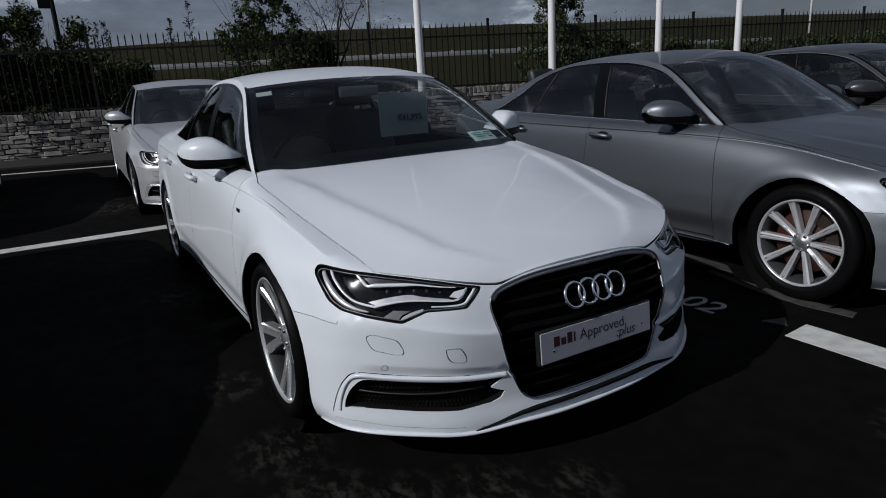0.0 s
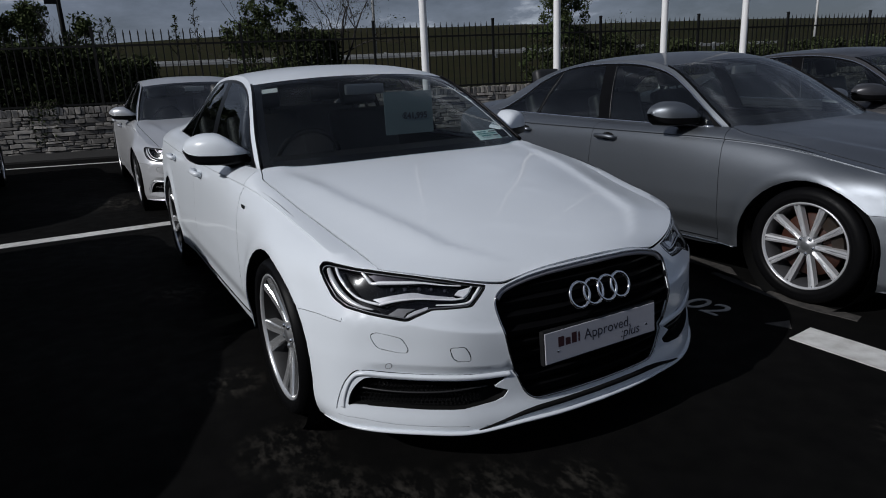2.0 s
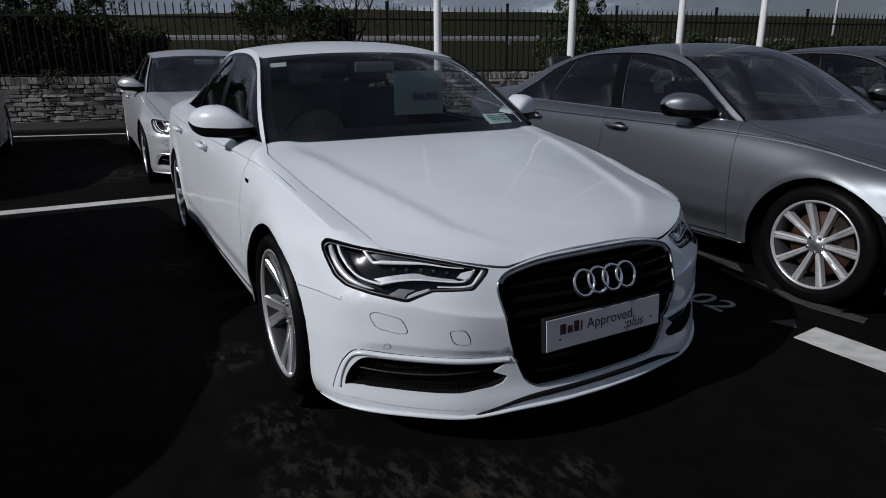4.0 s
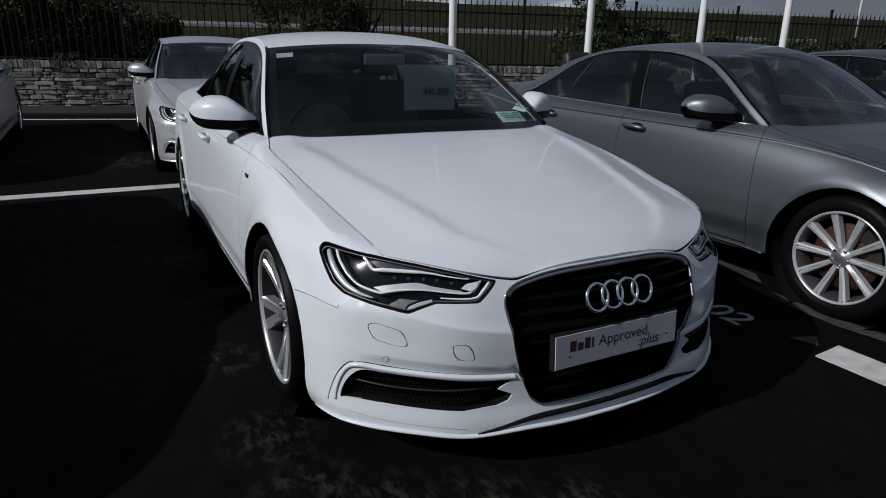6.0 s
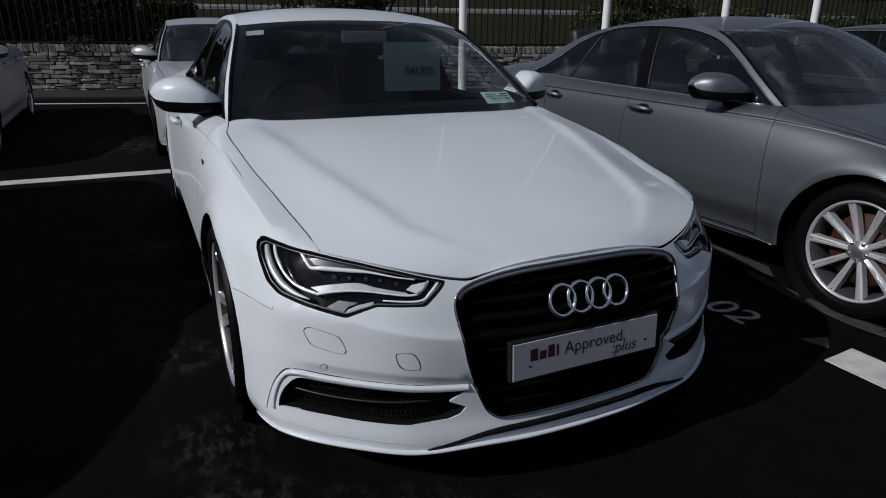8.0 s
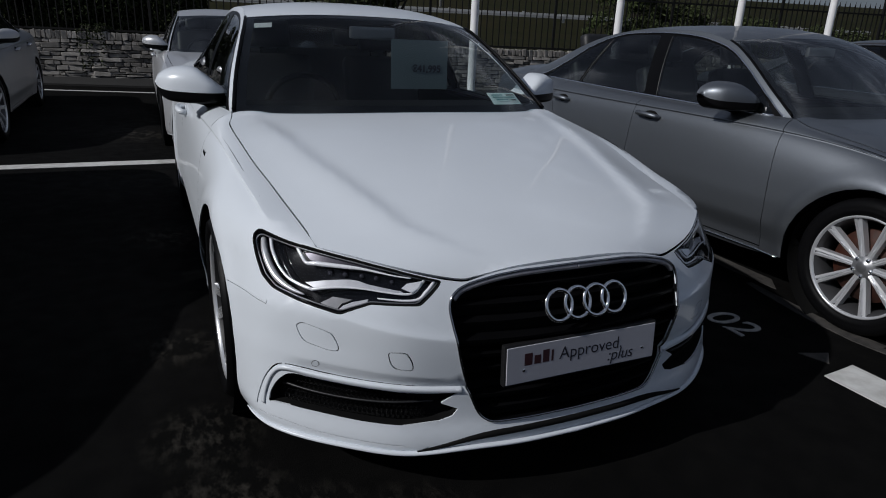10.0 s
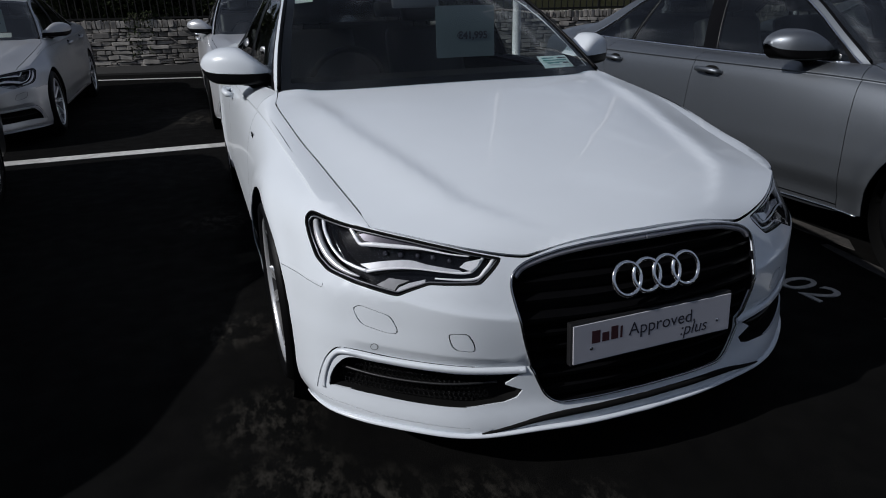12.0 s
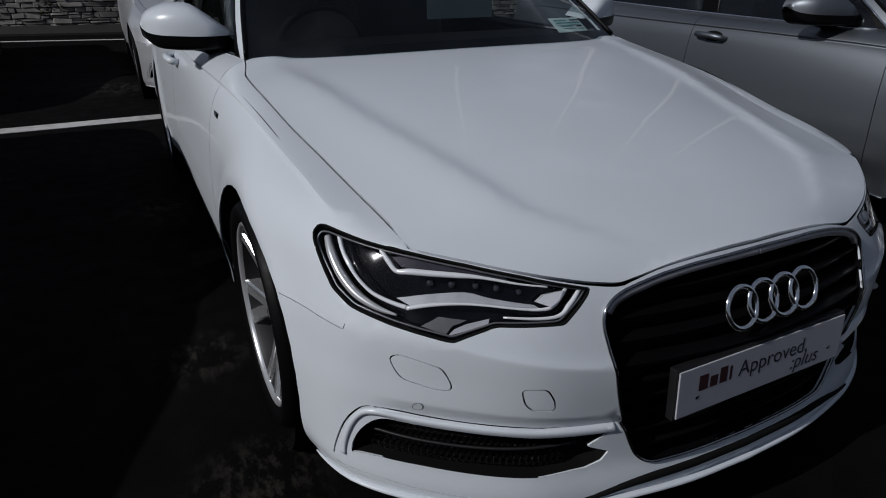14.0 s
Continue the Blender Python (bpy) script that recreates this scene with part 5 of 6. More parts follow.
def ground_sheet():
    us = np.concatenate([[-3000, -800, -250, -100, -60], np.arange(-40, 61, 5), [90, 150, 300, 900, 3000]])
    vs_ = np.concatenate([[-3000, -600, -120, -50, -25, -12, -4, 0.0, 0.6, 0.9, 1.2], np.arange(2, 30, 2), [35, 45, 60, 80, 100, 130, 160, 250, 400, 900, 3000]])
    V, F = [], []
    for u in us:
        for v in vs_:
            h = float(land(v)[0]) if v > 0 else -0.04
            if v > 3:
                h += (0.25 + 0.004 * min(v, 200)) * noise.noise(Vector((u * 0.06, v * 0.05, 0.3)))
                h += 1.6 * smooth01(20, 60, v) * noise.noise(Vector((u * 0.015, v * 0.012, 3.3)))
            V.append(wall_point(u, v, h))
    n = len(vs_)
    for i in range(len(us) - 1):
        for j in range(n - 1):
            F.append((i * n + j, (i + 1) * n + j, (i + 1) * n + j + 1, i * n + j + 1))
    tagged(put("ground", V, F, M["grass"]), "rough green field rising behind the boundary wall", "ground", kind="structure")


def car_park():
    V, F = [], []
    ys = [-90.0, -40, -20, -10, -4, 0, RISE_FROM, 6, 8, 10, 12, 16, 30]
    us = [-60.0, -30, -15, -8, -4, 0, 4, 8, 15, 30, 60]
    for y in ys:
        for x in us:
            yy = min(y, WALL_AT.y + 0.05 + (x - WALL_AT.x) * WALL_DIR.y / WALL_DIR.x)
            V.append((x, yy, floor_z(x, yy)))
    n = len(us)
    for i in range(len(ys) - 1):
        for j in range(n - 1):
            q = (i * n + j, i * n + j + 1, (i + 1) * n + j + 1, (i + 1) * n + j)
            if len({tuple(round(t, 4) for t in V[k]) for k in q}) == 4:
                F.append(q)
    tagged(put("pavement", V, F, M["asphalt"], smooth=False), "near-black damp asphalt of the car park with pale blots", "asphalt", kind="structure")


def marking(name, poly, material, label, category="road marking"):
    """A painted mark: a 4 mm thick slab with an uneven outline."""
    pts = dense(poly, 0.12)
    pts = [(x + 0.004 * noise.noise(Vector((x * 9, y * 9, 1))), y + 0.004 * noise.noise(Vector((x * 9, y * 9, 7)))) for x, y in pts]
    n = len(pts)
    V = [(x, y, floor_z(x, y) + 0.004) for x, y in pts] + [(x, y, floor_z(x, y) - 0.002) for x, y in pts]
    F = [tuple(range(n))] + [((i + 1) % n, i, n + i, n + (i + 1) % n) for i in range(n)]
    a = sum(pts[i - 1][0] * pts[i][1] - pts[i][0] * pts[i - 1][1] for i in range(n))
    if a < 0:
        F = [f_[::-1] for f_ in F]
    return tagged(put(name, V, F, material, smooth=False), label, category)


def rect(x0, x1, y0, y1):
    return [(x0, y0), (x1, y0), (x1, y1), (x0, y1)]


ground_sheet()
car_park()
marking("bay_line", rect(-9.0, 9.5, 5.285, 5.465), M["line"], "long white painted line behind the parked car")
a, b, c, d = (wall_point(u, v, 0) for u, v in ((-14, -1.22), (26, -1.22), (26, -1.12), (-14, -1.12)))
marking("edge_line", [(p.x, p.y) for p in (a, b, c, d)], M["line"], "white painted line along the foot of the stone wall")
marking("bay_dash", [(1.375, 0.15), (1.585, 0.17), (1.585, -1.3), (1.375, -1.3)], M["line"], "broad white painted bar between two bays")
marking("paint_triangle", [(1.455, 0.335), (1.590, 0.285), (1.495, 0.215)], M["line_worn"], "small grey triangle on the asphalt")
marking("worn_stripe", [(2.20, 1.58), (2.16, 1.05), (2.05, 0.93), (2.06, 1.30), (2.10, 1.56)], M["line_worn"], "faded worn stripe beside the grey saloon")
marking("worn_stripe", [(2.00, 1.05), (1.965, 0.82), (1.93, 0.58), (1.92, 0.36), (1.93, 0.10), (1.85, 0.08), (1.82, 0.34), (1.85, 0.60), (1.90, 0.84), (1.965, 1.06)], M["line_worn"], "faded worn stripe beside the grey saloon")
me = text_mesh("02", 0.26, 0.002)
me.materials.append(M["line_number"])
num = tagged(new("bay_number", me), "white painted bay number 02 on the asphalt", "road marking")
num.matrix_basis = pose(1.345, 0.80, 0.003, 0, 0, -90) @ Matrix.Diagonal((1.0, 1.0, 1.0, 1.0))


def wall_and_railings():
    rnd = random.Random(4)
    # core of the wall with mortar showing in the joints
    bm = bmesh.new()
    box(bm, -30, 40, 0.045, 0.42, -0.9, 0.93)
    core = part("wall_north", bm, M["mortar"])
    core.matrix_basis = Matrix.Translation(wall_point(0, 0, 0.13)) @ pose(0, 0, 0, 0, 0, WALL_TURN)
    tagged(core, "low rubble stone wall with dark joints and upright coping", "wall", kind="structure")
    far_v, far_f = [], []
    shapes = []
    for k in range(10):
        bm = bmesh.new()
        box(bm, -0.5, 0.5, -0.5, 0.5, -0.5, 0.5)
        for v in bm.verts:
            v.co += Vector((rnd.uniform(-0.06, 0.06), rnd.uniform(-0.14, 0.14), rnd.uniform(-0.11, 0.11)))
        bmesh.ops.bevel(bm, geom=list(bm.edges), offset=0.06, segments=1, affect="EDGES")
        bm.normal_update()
        me_ = bpy.data.meshes.new("stone")
        bm.to_mesh(me_)
        bm.free()
        me_.materials.append(M["stone"])
        shapes.append(me_)
    rows, z = [], -0.45
    while z < 0.82:
        h = rnd.uniform(0.045, 0.10)
        rows.append((z, h))
        z += h
    top = z
    count = 0

    def lay(u, w, z0, h, depth):
        nonlocal count
        m = pose(u + w / 2, 0.02 + depth, z0 + h / 2, 0, rnd.uniform(-2.5, 2.5), rnd.uniform(-2, 2)) @ Matrix.Diagonal((w - 0.016, 0.11, h - 0.014, 1))
        if -4.2 < u < 3.2 and count < 300:
            count += 1
            st = new("stone", rnd.choice(shapes))
            st.parent = core
            st.matrix_basis = m
        else:
            me_ = rnd.choice(shapes)
            n = len(far_v)
            far_v.extend(m @ v.co for v in me_.vertices)
            far_f.extend(tuple(n + i for i in p.vertices) for p in me_.polygons)

    for k, (z0, h) in enumerate(rows):
        u = -12 + rnd.uniform(0, 0.3)
        while u < 26:
            w = rnd.choice((rnd.uniform(0.09, 0.2), rnd.uniform(0.18, 0.42)))
            if h > 0.085 and rnd.random() < 0.45:
                cut = h * rnd.uniform(0.4, 0.6)
                lay(u, w, z0, cut, rnd.uniform(-0.02, 0.015))
                lay(u, w, z0 + cut, h - cut, rnd.uniform(-0.02, 0.015))
            else:
                lay(u, w, z0, h, rnd.uniform(-0.025, 0.015))
            u += w
    u = -12
    while u < 26:
        w = rnd.uniform(0.06, 0.11)
        lay(u, w, top, rnd.uniform(0.135, 0.155), rnd.uniform(-0.01, 0.005))
        u += w
    far = put("stone_rest", far_v, far_f, M["stone_far"], core, smooth=False)
    tagged(far, kind="stuff")
    # railings: posts, two rails and pointed pickets
    fence = empty("railings", Matrix.Translation(wall_point(0, 0.22, 1.02)) @ pose(0, 0, 0, 0, 0, WALL_TURN), "black iron railings with pointed pickets on the stone wall", "fence")
    bm = bmesh.new()
    box(bm, -0.010, 0.010, -0.010, 0.010, 0.0, 1.34)
    tip = bmesh.ops.create_cone(bm, segments=4, radius1=0.017, radius2=0.0, depth=0.10, cap_ends=True)
    bmesh.ops.translate(bm, vec=(0, 0, 1.39), verts=tip["verts"])
    pick_me = bpy.data.meshes.new("picket")
    bm.to_mesh(pick_me)
    bm.free()
    pick_me.materials.append(M["iron_black"])
    bm = bmesh.new()
    box(bm, -0.025, 0.025, -0.025, 0.025, 0.0, 1.50, 0.004)
    box(bm, -0.030, 0.030, -0.030, 0.030, 1.50, 1.53, 0.006)
    post_me = bpy.data.meshes.new("post")
    bm.to_mesh(post_me)
    bm.free()
    post_me.materials.append(M["iron_black"])
    u, k, n = -8.0, 0, 0
    while u < 33 and n < 296:
        if k % 20 == 0:
            po = new("post", post_me)
            po.parent, po.location = fence, (u, 0, 0)
        else:
            n += 1
            pk = new("picket", pick_me)
            pk.parent = fence
            pk.matrix_basis = pose(u, 0, 0.04 * ((k // 20) % 2), rnd.uniform(-0.4, 0.4), rnd.uniform(-0.4, 0.4), 0)
        u += 0.135
        k += 1
    for z0 in (0.10, 1.16):
        bm = bmesh.new()
        box(bm, -8.0, u, -0.022, 0.022, z0, z0 + 0.035)
        part("rail", bm, M["iron_black"], fence)


def wall_kerb():
    """A low concrete strip with a sloping top along the foot of the wall."""
    V, F = [], []
    us = np.arange(-14, 27, 1.0)
    for u in us:
        for v, h in ((-0.42, -0.05), (-0.42, 0.035), (-0.36, 0.05), (-0.02, 0.13), (0.06, 0.13)):
            q = wall_point(float(u), v, 0)
            V.append((q.x, q.y, floor_z(q.x, min(q.y, 14.0)) + h))
    for i in range(len(us) - 1):
        for j in range(4):
            b0 = i * 5 + j
            F.append((b0, b0 + 5, b0 + 6, b0 + 1))
    tagged(put("trim", V, F, M["kerb"], smooth=False), "dark concrete strip along the foot of the wall", "kerb", kind="structure")


wall_kerb()


def leaves(rnd, spots, size, per):
    V, F = [], []
    for c, r in spots:
        for _ in range(per):
            d = Vector((rnd.gauss(0, 1), rnd.gauss(0, 1), rnd.gauss(0, 1)))
            p = c + d.normalized() * r * rnd.random() ** 0.45
            n = Vector((rnd.gauss(0, 1), rnd.gauss(0, 1), rnd.gauss(0.4, 1))).normalized()
            t = n.orthogonal().normalized()
            t = Matrix.Rotation(rnd.uniform(0, 6.28), 3, n) @ t
            b_ = n.cross(t)
            s_ = size * rnd.uniform(0.6, 1.4)
            k = len(V)
            V += [p - t * s_, p + b_ * s_ * 0.5 + n * s_ * 0.15, p + t * s_, p - b_ * s_ * 0.5 + n * s_ * 0.15]
            F.append((k, k + 1, k + 2, k + 3))
    return V, F


def limb(rnd, V, F, tips, p, d, length, r, depth, droop, dense_twigs=False):
    """One branch and, from it, smaller ones."""
    pts, rad = [p.copy()], [r]
    n = 4
    for i in range(n):
        d = (d + Vector((rnd.gauss(0, 0.16), rnd.gauss(0, 0.16), rnd.gauss(droop, 0.12)))).normalized()
        p = p + d * length / n
        pts.append(p.copy())
        rad.append(r * (1 - 0.55 * (i + 1) / n))
    v, f_ = tube(pts, rad, 5 if depth < 2 else 4)
    k = len(V)
    V += [tuple(q) for q in v]
    F += [tuple(k + i for i in g) for g in f_]
    tips.append(p)
    if depth < 3:
        for _ in range(rnd.choice((3, 4)) + (2 if dense_twigs and depth > 0 else 0)):
            i = rnd.randint(1, n)
            dd = (d + Vector((rnd.gauss(0, 0.75), rnd.gauss(0, 0.75), rnd.gauss(0.25, 0.5)))).normalized()
            limb(rnd, V, F, tips, pts[i], dd, length * rnd.uniform(0.5, 0.75), rad[i] * 0.6, depth + 1, droop, dense_twigs)


def shrub(u, v, height, width, seed, material="leaf", label="leafy green shrub growing behind the railings", per=46, size=0.055, clumps=70, taper=0.6):
    rnd = random.Random(seed)
    base = wall_point(u, v, float(land(v)[0]) - 0.05)
    thing = empty("shrub", Matrix.Translation(base), label, "shrub", "shrubs behind the railings")
    V, F, tips = [], [], []
    for k in range(4):
        limb(rnd, V, F, tips, Vector((rnd.uniform(-0.2, 0.2) * width, rnd.uniform(-0.1, 0.1) * width, 0)), Vector((rnd.gauss(0, 0.25), rnd.gauss(0, 0.25), 1)).normalized(), height * 0.6, 0.03, 1, 0.05)
    put("trunk", V, F, M["bark"], thing)
    spots = []
    for k in range(clumps):
        t = rnd.random() ** 0.8
        w = width * 0.5 * (1 - taper * t ** 1.5) * math.sqrt(rnd.random())
        an = rnd.uniform(0, 6.28)
        spots.append((Vector((w * math.cos(an), 0.6 * w * math.sin(an), height * (0.04 + 0.96 * t))), rnd.uniform(0.10, 0.26)))
    put("crown", *leaves(rnd, spots, size, per), M[material], thing, smooth=False)
    return thing


def bare_tree(u, v, height, seed, label):
    rnd = random.Random(seed)
    base = wall_point(u, v, float(land(v)[0]) - 0.05)
    thing = empty("tree", Matrix.Translation(base), label, "tree")
    V, F, tips = [], [], []
    for k in range(5):
        limb(rnd, V, F, tips, Vector((rnd.uniform(-0.05, 0.05), rnd.uniform(-0.05, 0.05), 0.5 * k * height / 8)), Vector((rnd.gauss(0, 0.5), rnd.gauss(0, 0.4), 1)).normalized(), height * 0.55, 0.035, 0, 0.02, True)
    put("trunk", V, F, M["bark"], thing)
    spots = [(t, 0.12) for t in tips[::2]]
    put("crown", *leaves(rnd, spots, 0.03, 3), M["leaf_dark"], thing, smooth=False)
    return thing


def sapling(u, v, height, seed):
    """A thin upright young tree with short twigs."""
    rnd = random.Random(seed)
    base = wall_point(u, v, float(land(v)[0]) - 0.05)
    thing = empty("sapling", Matrix.Translation(base), "thin upright young tree in the field", "tree")
    V, F, spots = [], [], []
    stem = [Vector((0.06 * math.sin(3 * k / 8 + seed), 0.0, height * k / 8)) for k in range(9)]
    lines = [(stem, [0.022 * (1 - 0.1 * k) for k in range(9)])]
    for k in range(26):
        t = rnd.uniform(0.3, 0.98)
        p = stem[int(t * 8)].lerp(stem[min(8, int(t * 8) + 1)], t * 8 % 1)
        an, ln = rnd.uniform(0, 6.28), (1.15 - t) * rnd.uniform(0.25, 0.5)
        tip = p + Vector((math.cos(an) * ln * 0.7, math.sin(an) * ln * 0.7, ln))
        lines.append(([p, p.lerp(tip, 0.5) + Vector((0, 0, 0.03)), tip], [0.008, 0.006, 0.003]))
        spots += [(tip, 0.07), (p.lerp(tip, 0.6), 0.07)]
    for pts, rad in lines:
        v_, f_ = tube(pts, rad, 4)
        b0 = len(V)
        V += v_
        F += [tuple(b0 + i for i in g) for g in f_]
    put("trunk", V, F, M["bark"], thing)
    put("crown", *leaves(rnd, spots, 0.035, 5), M["leaf_dark"], thing, smooth=False)
    return thing


def flag_pole(x, y):
    vs, fs = [], []
    prof = [(0.0, 0.11), (0.03, 0.11), (0.035, 0.056), (1.0, 0.054), (6.0, 0.042), (8.0, 0.034), (8.03, 0.03), (8.04, 0.0)]
    seg = 20
    for i in range(seg):
        a_ = 2 * math.pi * i / seg
        vs += [(r * math.cos(a_), r * math.sin(a_), z) for z, r in prof]
    n = len(prof)
    for i in range(seg):
        j = (i + 1) % seg
        fs += [(i * n + k, j * n + k, j * n + k + 1, i * n + k + 1) for k in range(n - 1)]
    ob = tagged(put("flag_pole", vs, fs, M["pole"]), "tall white round flag pole without a flag", "flag pole", "row of flag poles")
    ob.matrix_basis = Matrix.Translation((x, y, floor_z(x, y)))
    return ob


wall_and_railings()
for x, y in ((2.91, 6.57), (4.88, 6.10), (6.85, 5.85), (8.20, 5.40)):
    flag_pole(x, y)


def guard_rail(v, u0, u1, z, label):
    thing = empty("guard_rail", Matrix.Translation(wall_point(0, v, z)) @ pose(0, 0, 0, 0, 0, WALL_TURN), label, "guard rail")
    bm = bmesh.new()
    box(bm, u0, u1, -0.03, 0.03, 0.52, 0.60, 0.02)
    box(bm, u0, u1, -0.04, 0.02, 0.585, 0.66, 0.02)
    part("beam", bm, M["galv"], thing)
    u = u0
    while u < u1:
        bm = bmesh.new()
        box(bm, u, u + 0.1, 0.03, 0.12, -0.4, 0.72)
        part("post", bm, M["galv"], thing)
        u += 4.0


guard_rail(15.0, -14, 30, 1.75, "pale steel guard rail along the road beyond the wall")
guard_rail(21.0, -14, 30, 2.05, "pale steel guard rail along the road beyond the wall")


# ---- parked cars ----
main_car = saloon(pose(0, 0, 0), "white", "glossy white saloon with black grille and sporty bumper on dark asphalt", wheels="five", trim="black", plate="words", glass_mat="dark_glass", steer=0.0, group="parked saloons", screen="screen", axle=0.912)
grey_car = saloon(pose(2.80, -0.462, 0, 0, 0, -0.4), "grey", "metallic grey saloon with chrome window trim parked beside the white saloon", wheels="ten", group="parked saloons")


def repainted(m, paint, label):
    """A copy of the grey car in another paint."""
    other = copy_thing(grey_car, m)
    other["label"] = label
    for ob in other.children_recursive:
        if ob.type == "MESH" and ob.data.materials[0] == M["grey"]:
            ob.material_slots[0].link = "OBJECT"
            ob.material_slots[0].material = M[paint]
    return other


TIP = math.degrees(math.atan(SLOPE))
repainted(pose(5.55, -0.27, 0), "anthracite", "dark anthracite saloon parked beyond the grey saloon")
repainted(pose(-0.04, 5.55, 0.015, TIP), "silver", "bright silver saloon parked behind the white saloon")
repainted(pose(-3.42, 5.90, 0.022, TIP), "pearl", "pale silver saloon parked near the stone wall")
tall = repainted(pose(-3.44, 0.15, 0), "black", "black car with silver wheels in the next bay, body stretched upwards")
# body stretched upwards so that its cast shadow reaches further over the asphalt
for ob in tall.children:
    if not ob.name.startswith("wheel"):
        ob.matrix_basis = Matrix.Diagonal((1, 1, 1.18, 1)) @ ob.matrix_basis

# ---- papers inside the white car's windscreen ----
bm = bmesh.new()
box(bm, -0.155, 0.155, -0.001, 0.001, -0.122, 0.122)
sheet = part("price_sheet", bm, M["paper"])
sheet.matrix_basis = pose(0.215, 1.86, 1.135, -2, 0, -2)
tagged(sheet, "pale paper price sheet behind the windscreen glass", "price sign")
me = text_mesh("€41,995", 0.048, 0.0006, 0.0016)
me.materials.append(M["ink"])
words = new("price_words", me)
words.parent = sheet
words.matrix_basis = pose(-0.045, -0.0022, -0.035, 90, 0, 0)
grid = [(a, q) for a in (0.065, 0.10, 0.145) for q in (0.58, 0.66, 0.74, 0.83)]
pv = [canopy(np.array(a), np.array(q)) + np.array((0, 0.012, -0.010)) for a, q in grid]
pf = [(4 * i + k, 4 * i + k + 1, 4 * i + k + 5, 4 * i + k + 4) for i in range(2) for k in range(3)]
disc = put("licence_paper", *solid(pv, pf, 0.001), M["paper_green"])
for a, q0, q1, ink in ((0.125, 0.60, 0.70, "ink_teal"), (0.110, 0.60, 0.80, "ink_teal"), (0.092, 0.62, 0.72, "ink_teal"), (0.125, 0.73, 0.81, "ink"), (0.090, 0.75, 0.80, "ink")):
    bar = [canopy(np.array(a + d), np.array(q)) + np.array((0, 0.0105, -0.0085)) for q in (q0, (q0 + q1) / 2, q1) for d in (-0.004, 0.004)]
    put("print_bar", [v - np.array((0, 0.003, -0.0025)) for v in bar], [(0, 1, 3, 2), (2, 3, 5, 4)], M[ink], disc)
tagged(disc, "small green and white licence papers behind the windscreen", "paper")
st_at = canopy(np.array([0.68]), np.array([0.86]))[0]
bm = bmesh.new()
box(bm, -0.042, 0.042, -0.0008, 0.0008, -0.017, 0.017)
stk = part("sticker", bm, M["sticker"])
stk.matrix_basis = pose(-st_at[0], st_at[1] + 0.012, st_at[2] - 0.006, -52, -5, -18)
tagged(stk, "small white sticker in the corner of the windscreen", "sticker")
bm = bmesh.new()
box(bm, -0.028, 0.028, -0.002, 0.001, -0.009, 0.009, 0.0015)
bd = part("wing_badge", bm, M["gloss_black"], main_car)
p = surf(1.97, 0.80, 0.001)
bd.matrix_basis = pose(-p.x, p.y, p.z, 0, 0, -90)

# ---- papers inside the pale silver car's windscreen ----
at = pose(-3.42, 5.90, 0.022, TIP)
other_sheet = copy_thing(sheet, at @ pose(0.24, 1.86, 1.135, -2, 0, -2))
other_sheet["label"] = "pale paper price sheet behind the silver car's windscreen"
bm = bmesh.new()
box(bm, -0.22, 0.22, -0.001, 0.001, -0.035, 0.035)
strip = part("paper_strip", bm, M["sticker"])
strip.matrix_basis = at @ pose(0.28, 1.53, 0.99, -40, 0, 0)
tagged(strip, "long white paper strip lying behind the windscreen", "paper")

# ---- plants and posts beyond the railings ----
PLANTS = (
    (-1.25, 1.5, 2.30, 1.1, "leaf", 55, 0.5), (-1.75, 1.4, 2.0, 1.0, "leaf", 45, 0.5), (-0.35, 1.5, 1.95, 0.8, "leaf", 30, 0.5), (-3.4, 1.4, 2.3, 2.2, "leaf", 80, 0.5), (3.35, 1.6, 2.75, 2.3, "leaf", 105, 0.55), (4.3, 1.5, 1.55, 1.6, "leaf_dark", 55, 0.4),
    (10.6, 1.6, 2.55, 2.5, "leaf", 95, 0.6), (11.9, 1.5, 1.25, 2.2, "leaf_dark", 60, 0.3), (13.8, 1.5, 1.05, 2.4, "leaf_dark", 70, 0.3), (16.2, 1.6, 0.95, 2.6, "leaf_dark", 70, 0.3), (18.6, 1.6, 0.95, 2.8, "leaf_dark", 70, 0.3), (21.2, 1.6, 1.0, 2.8, "leaf_dark", 70, 0.3),
)
HEDGE = (
    (-5.6, 1.0, 1.5, 2.6, "leaf_dark", 90, 0.15), (-3.8, 1.0, 1.6, 2.4, "leaf_dark", 100, 0.1), (-2.3, 0.95, 1.75, 1.9, "leaf_dark", 120, 0.1), (-1.3, 0.95, 1.75, 1.6, "leaf_dark", 120, 0.1), (-0.4, 0.95, 1.65, 1.4, "leaf_dark", 110, 0.15), (0.45, 0.95, 1.45, 1.2, "leaf_dark", 90, 0.2),
    (2.3, 1.0, 0.7, 2.0, "leaf_dark", 50, 0.2), (3.4, 0.95, 1.2, 2.2, "leaf_dark", 80, 0.2), (5.2, 1.0, 0.9, 2.0, "leaf_dark", 55, 0.2), (10.8, 1.0, 1.2, 2.4, "leaf_dark", 80, 0.2),
)
for k, (u, v, h, w, kind_, n, tp) in enumerate(PLANTS + HEDGE):
    words_ = "leafy green shrub growing behind the railings" if kind_ == "leaf" else "low dark hedge shrub behind the railings"
    shrub(u, v, h, w, 11 + k, kind_, words_, per=95, clumps=n if kind_ == "leaf" else int(n * 1.5), taper=tp, size=0.038 if kind_ == "leaf" else 0.047)
bare_tree(4.95, 1.9, 2.9, 21, "bare many-branched tree behind the railings")
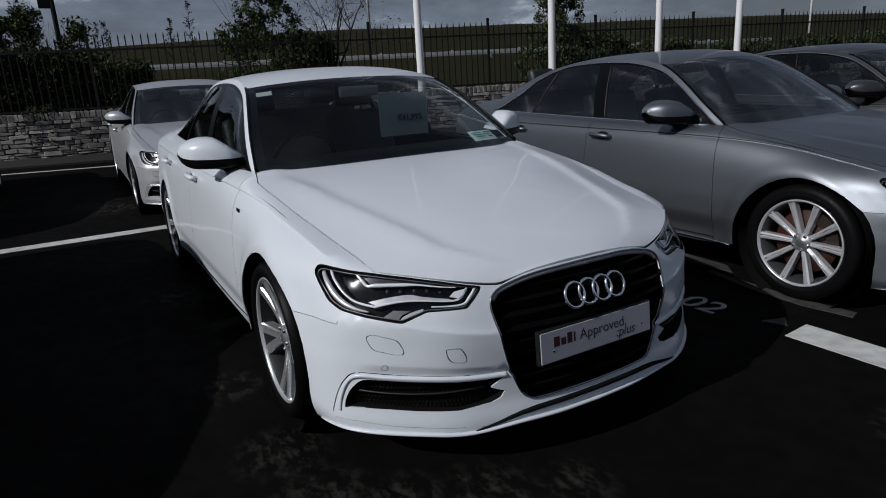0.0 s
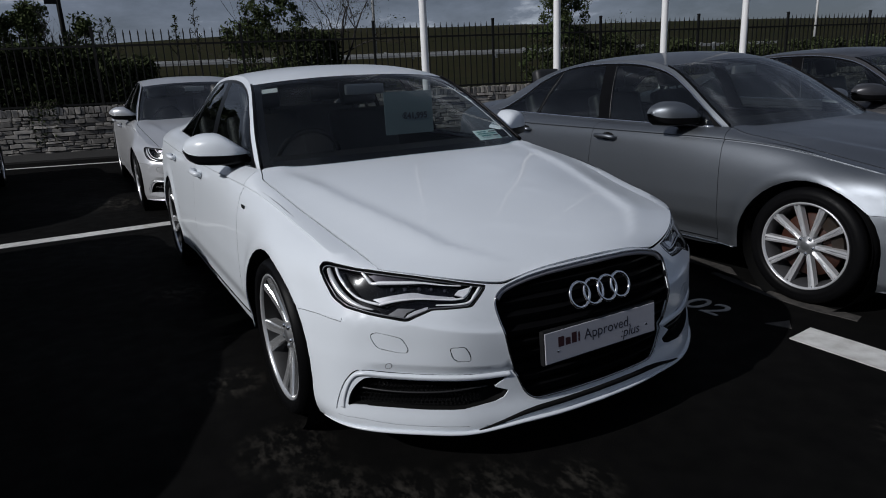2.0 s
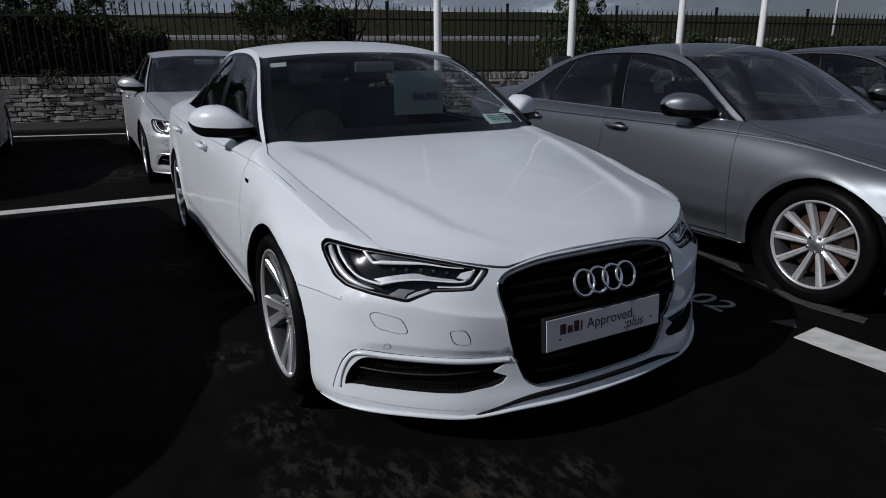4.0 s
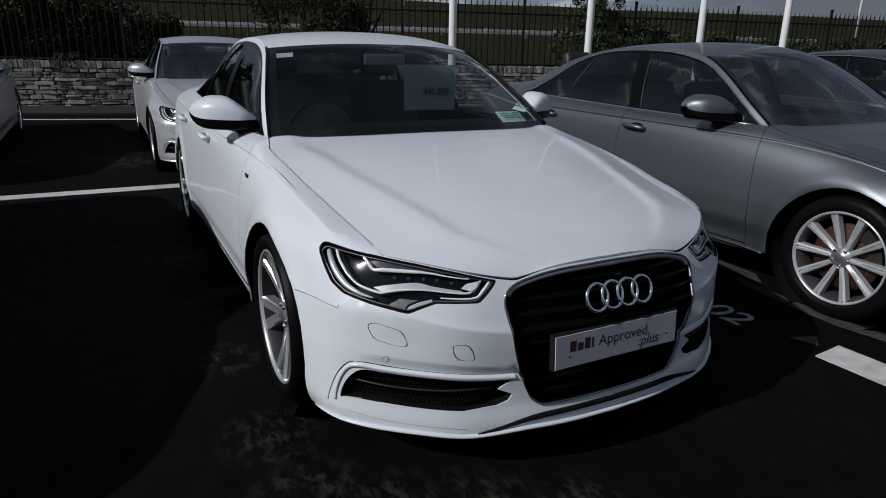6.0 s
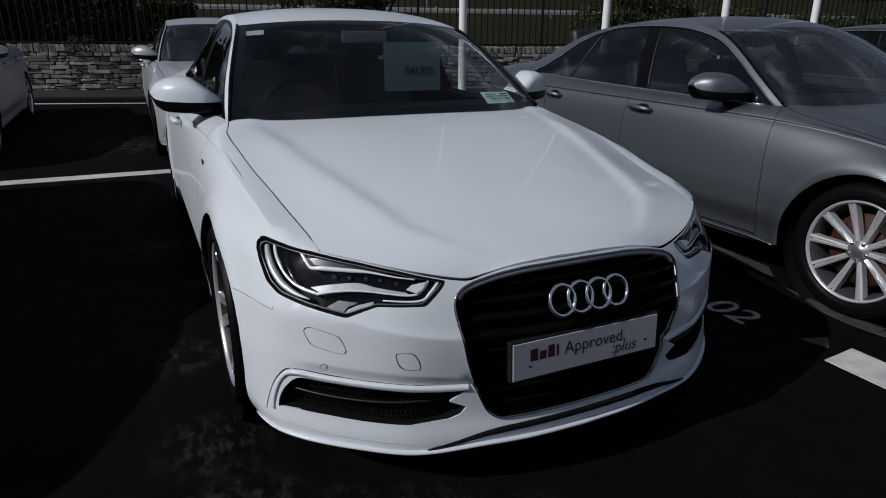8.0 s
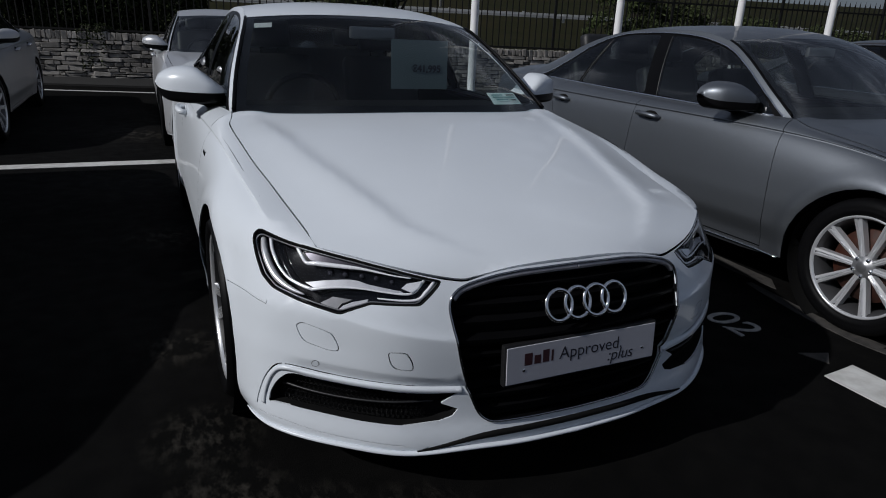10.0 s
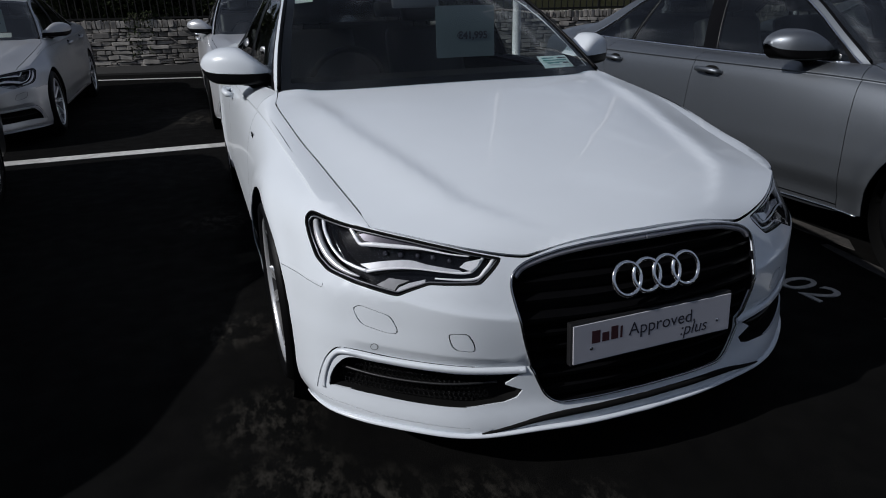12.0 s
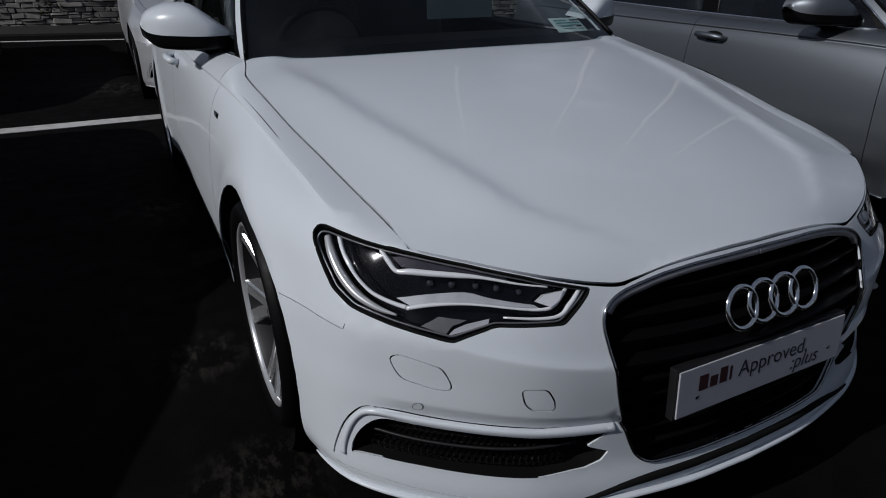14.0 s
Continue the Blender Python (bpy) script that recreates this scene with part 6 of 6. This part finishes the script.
sapling(1.27, 12.0, 2.8, 22)
sapling(0.50, 12.0, 2.2, 24)
sapling(-1.55, 12.0, 2.15, 26)
sapling(-1.85, 12.3, 2.1, 28)
bare_tree(13.0, 2.5, 1.5, 23, "thin sparse young tree in the field")


def lamp_post(u, v, height, material, label, box_top=False):
    base = wall_point(u, v, float(land(v)[0]) - 0.3)
    post = empty("lamp_post", Matrix.Translation(base), label, "lamp post")
    put("shaft", *tube([(0, 0, 0), (0, 0, height * 0.5), (0, 0, height)], [0.09, 0.075, 0.055], 10), material, post)
    bm = bmesh.new()
    if box_top:
        box(bm, -0.42, -0.05, -0.06, 0.06, 2.9, 3.35, 0.02)
    else:
        box(bm, -0.7, 0.05, -0.12, 0.12, height, height + 0.1, 0.03)
    part("lamp_head", bm, material, post)


lamp_post(-3.05, 12.0, 6.0, M["iron_black"], "dark post with a boxed fitting beyond the railings", True)
lamp_post(10.3, 25.0, 8.0, M["galv"], "thin grey lamp post far across the field")
lamp_post(42.7, 25.0, 9.0, M["pole"], "thin white lamp post far across the field")


def trailing_ivy(u, top, length, width, seed):
    """Leafy strands that hang over the coping and down the face of the wall."""
    rnd = random.Random(seed)
    thing = empty("ivy", Matrix.Translation(wall_point(u, 0, 0)) @ pose(0, 0, 0, 0, 0, WALL_TURN), "dark ivy hanging over the coping of the stone wall", "ivy")
    V, F, spots = [], [], []
    for k in range(16):
        x, z, pts = rnd.uniform(-0.5, 0.5) * width, top, []
        drop = length * rnd.uniform(0.35, 1.0)
        for i in range(7):
            pts.append(Vector((x, 0.14 - 0.17 * min(1, i), z)))
            spots.append((pts[-1], 0.05))
            x += rnd.uniform(-0.05, 0.05)
            z -= drop / 6
        v_, f_ = tube(pts, 0.004, 4)
        b0 = len(V)
        V += v_
        F += [tuple(b0 + i for i in g) for g in f_]
    put("stem", V, F, M["bark"], thing)
    put("foliage", *leaves(rnd, spots, 0.024, 6), M["leaf_dark"], thing, smooth=False)


trailing_ivy(-0.90, 1.22, 0.75, 0.42, 5)
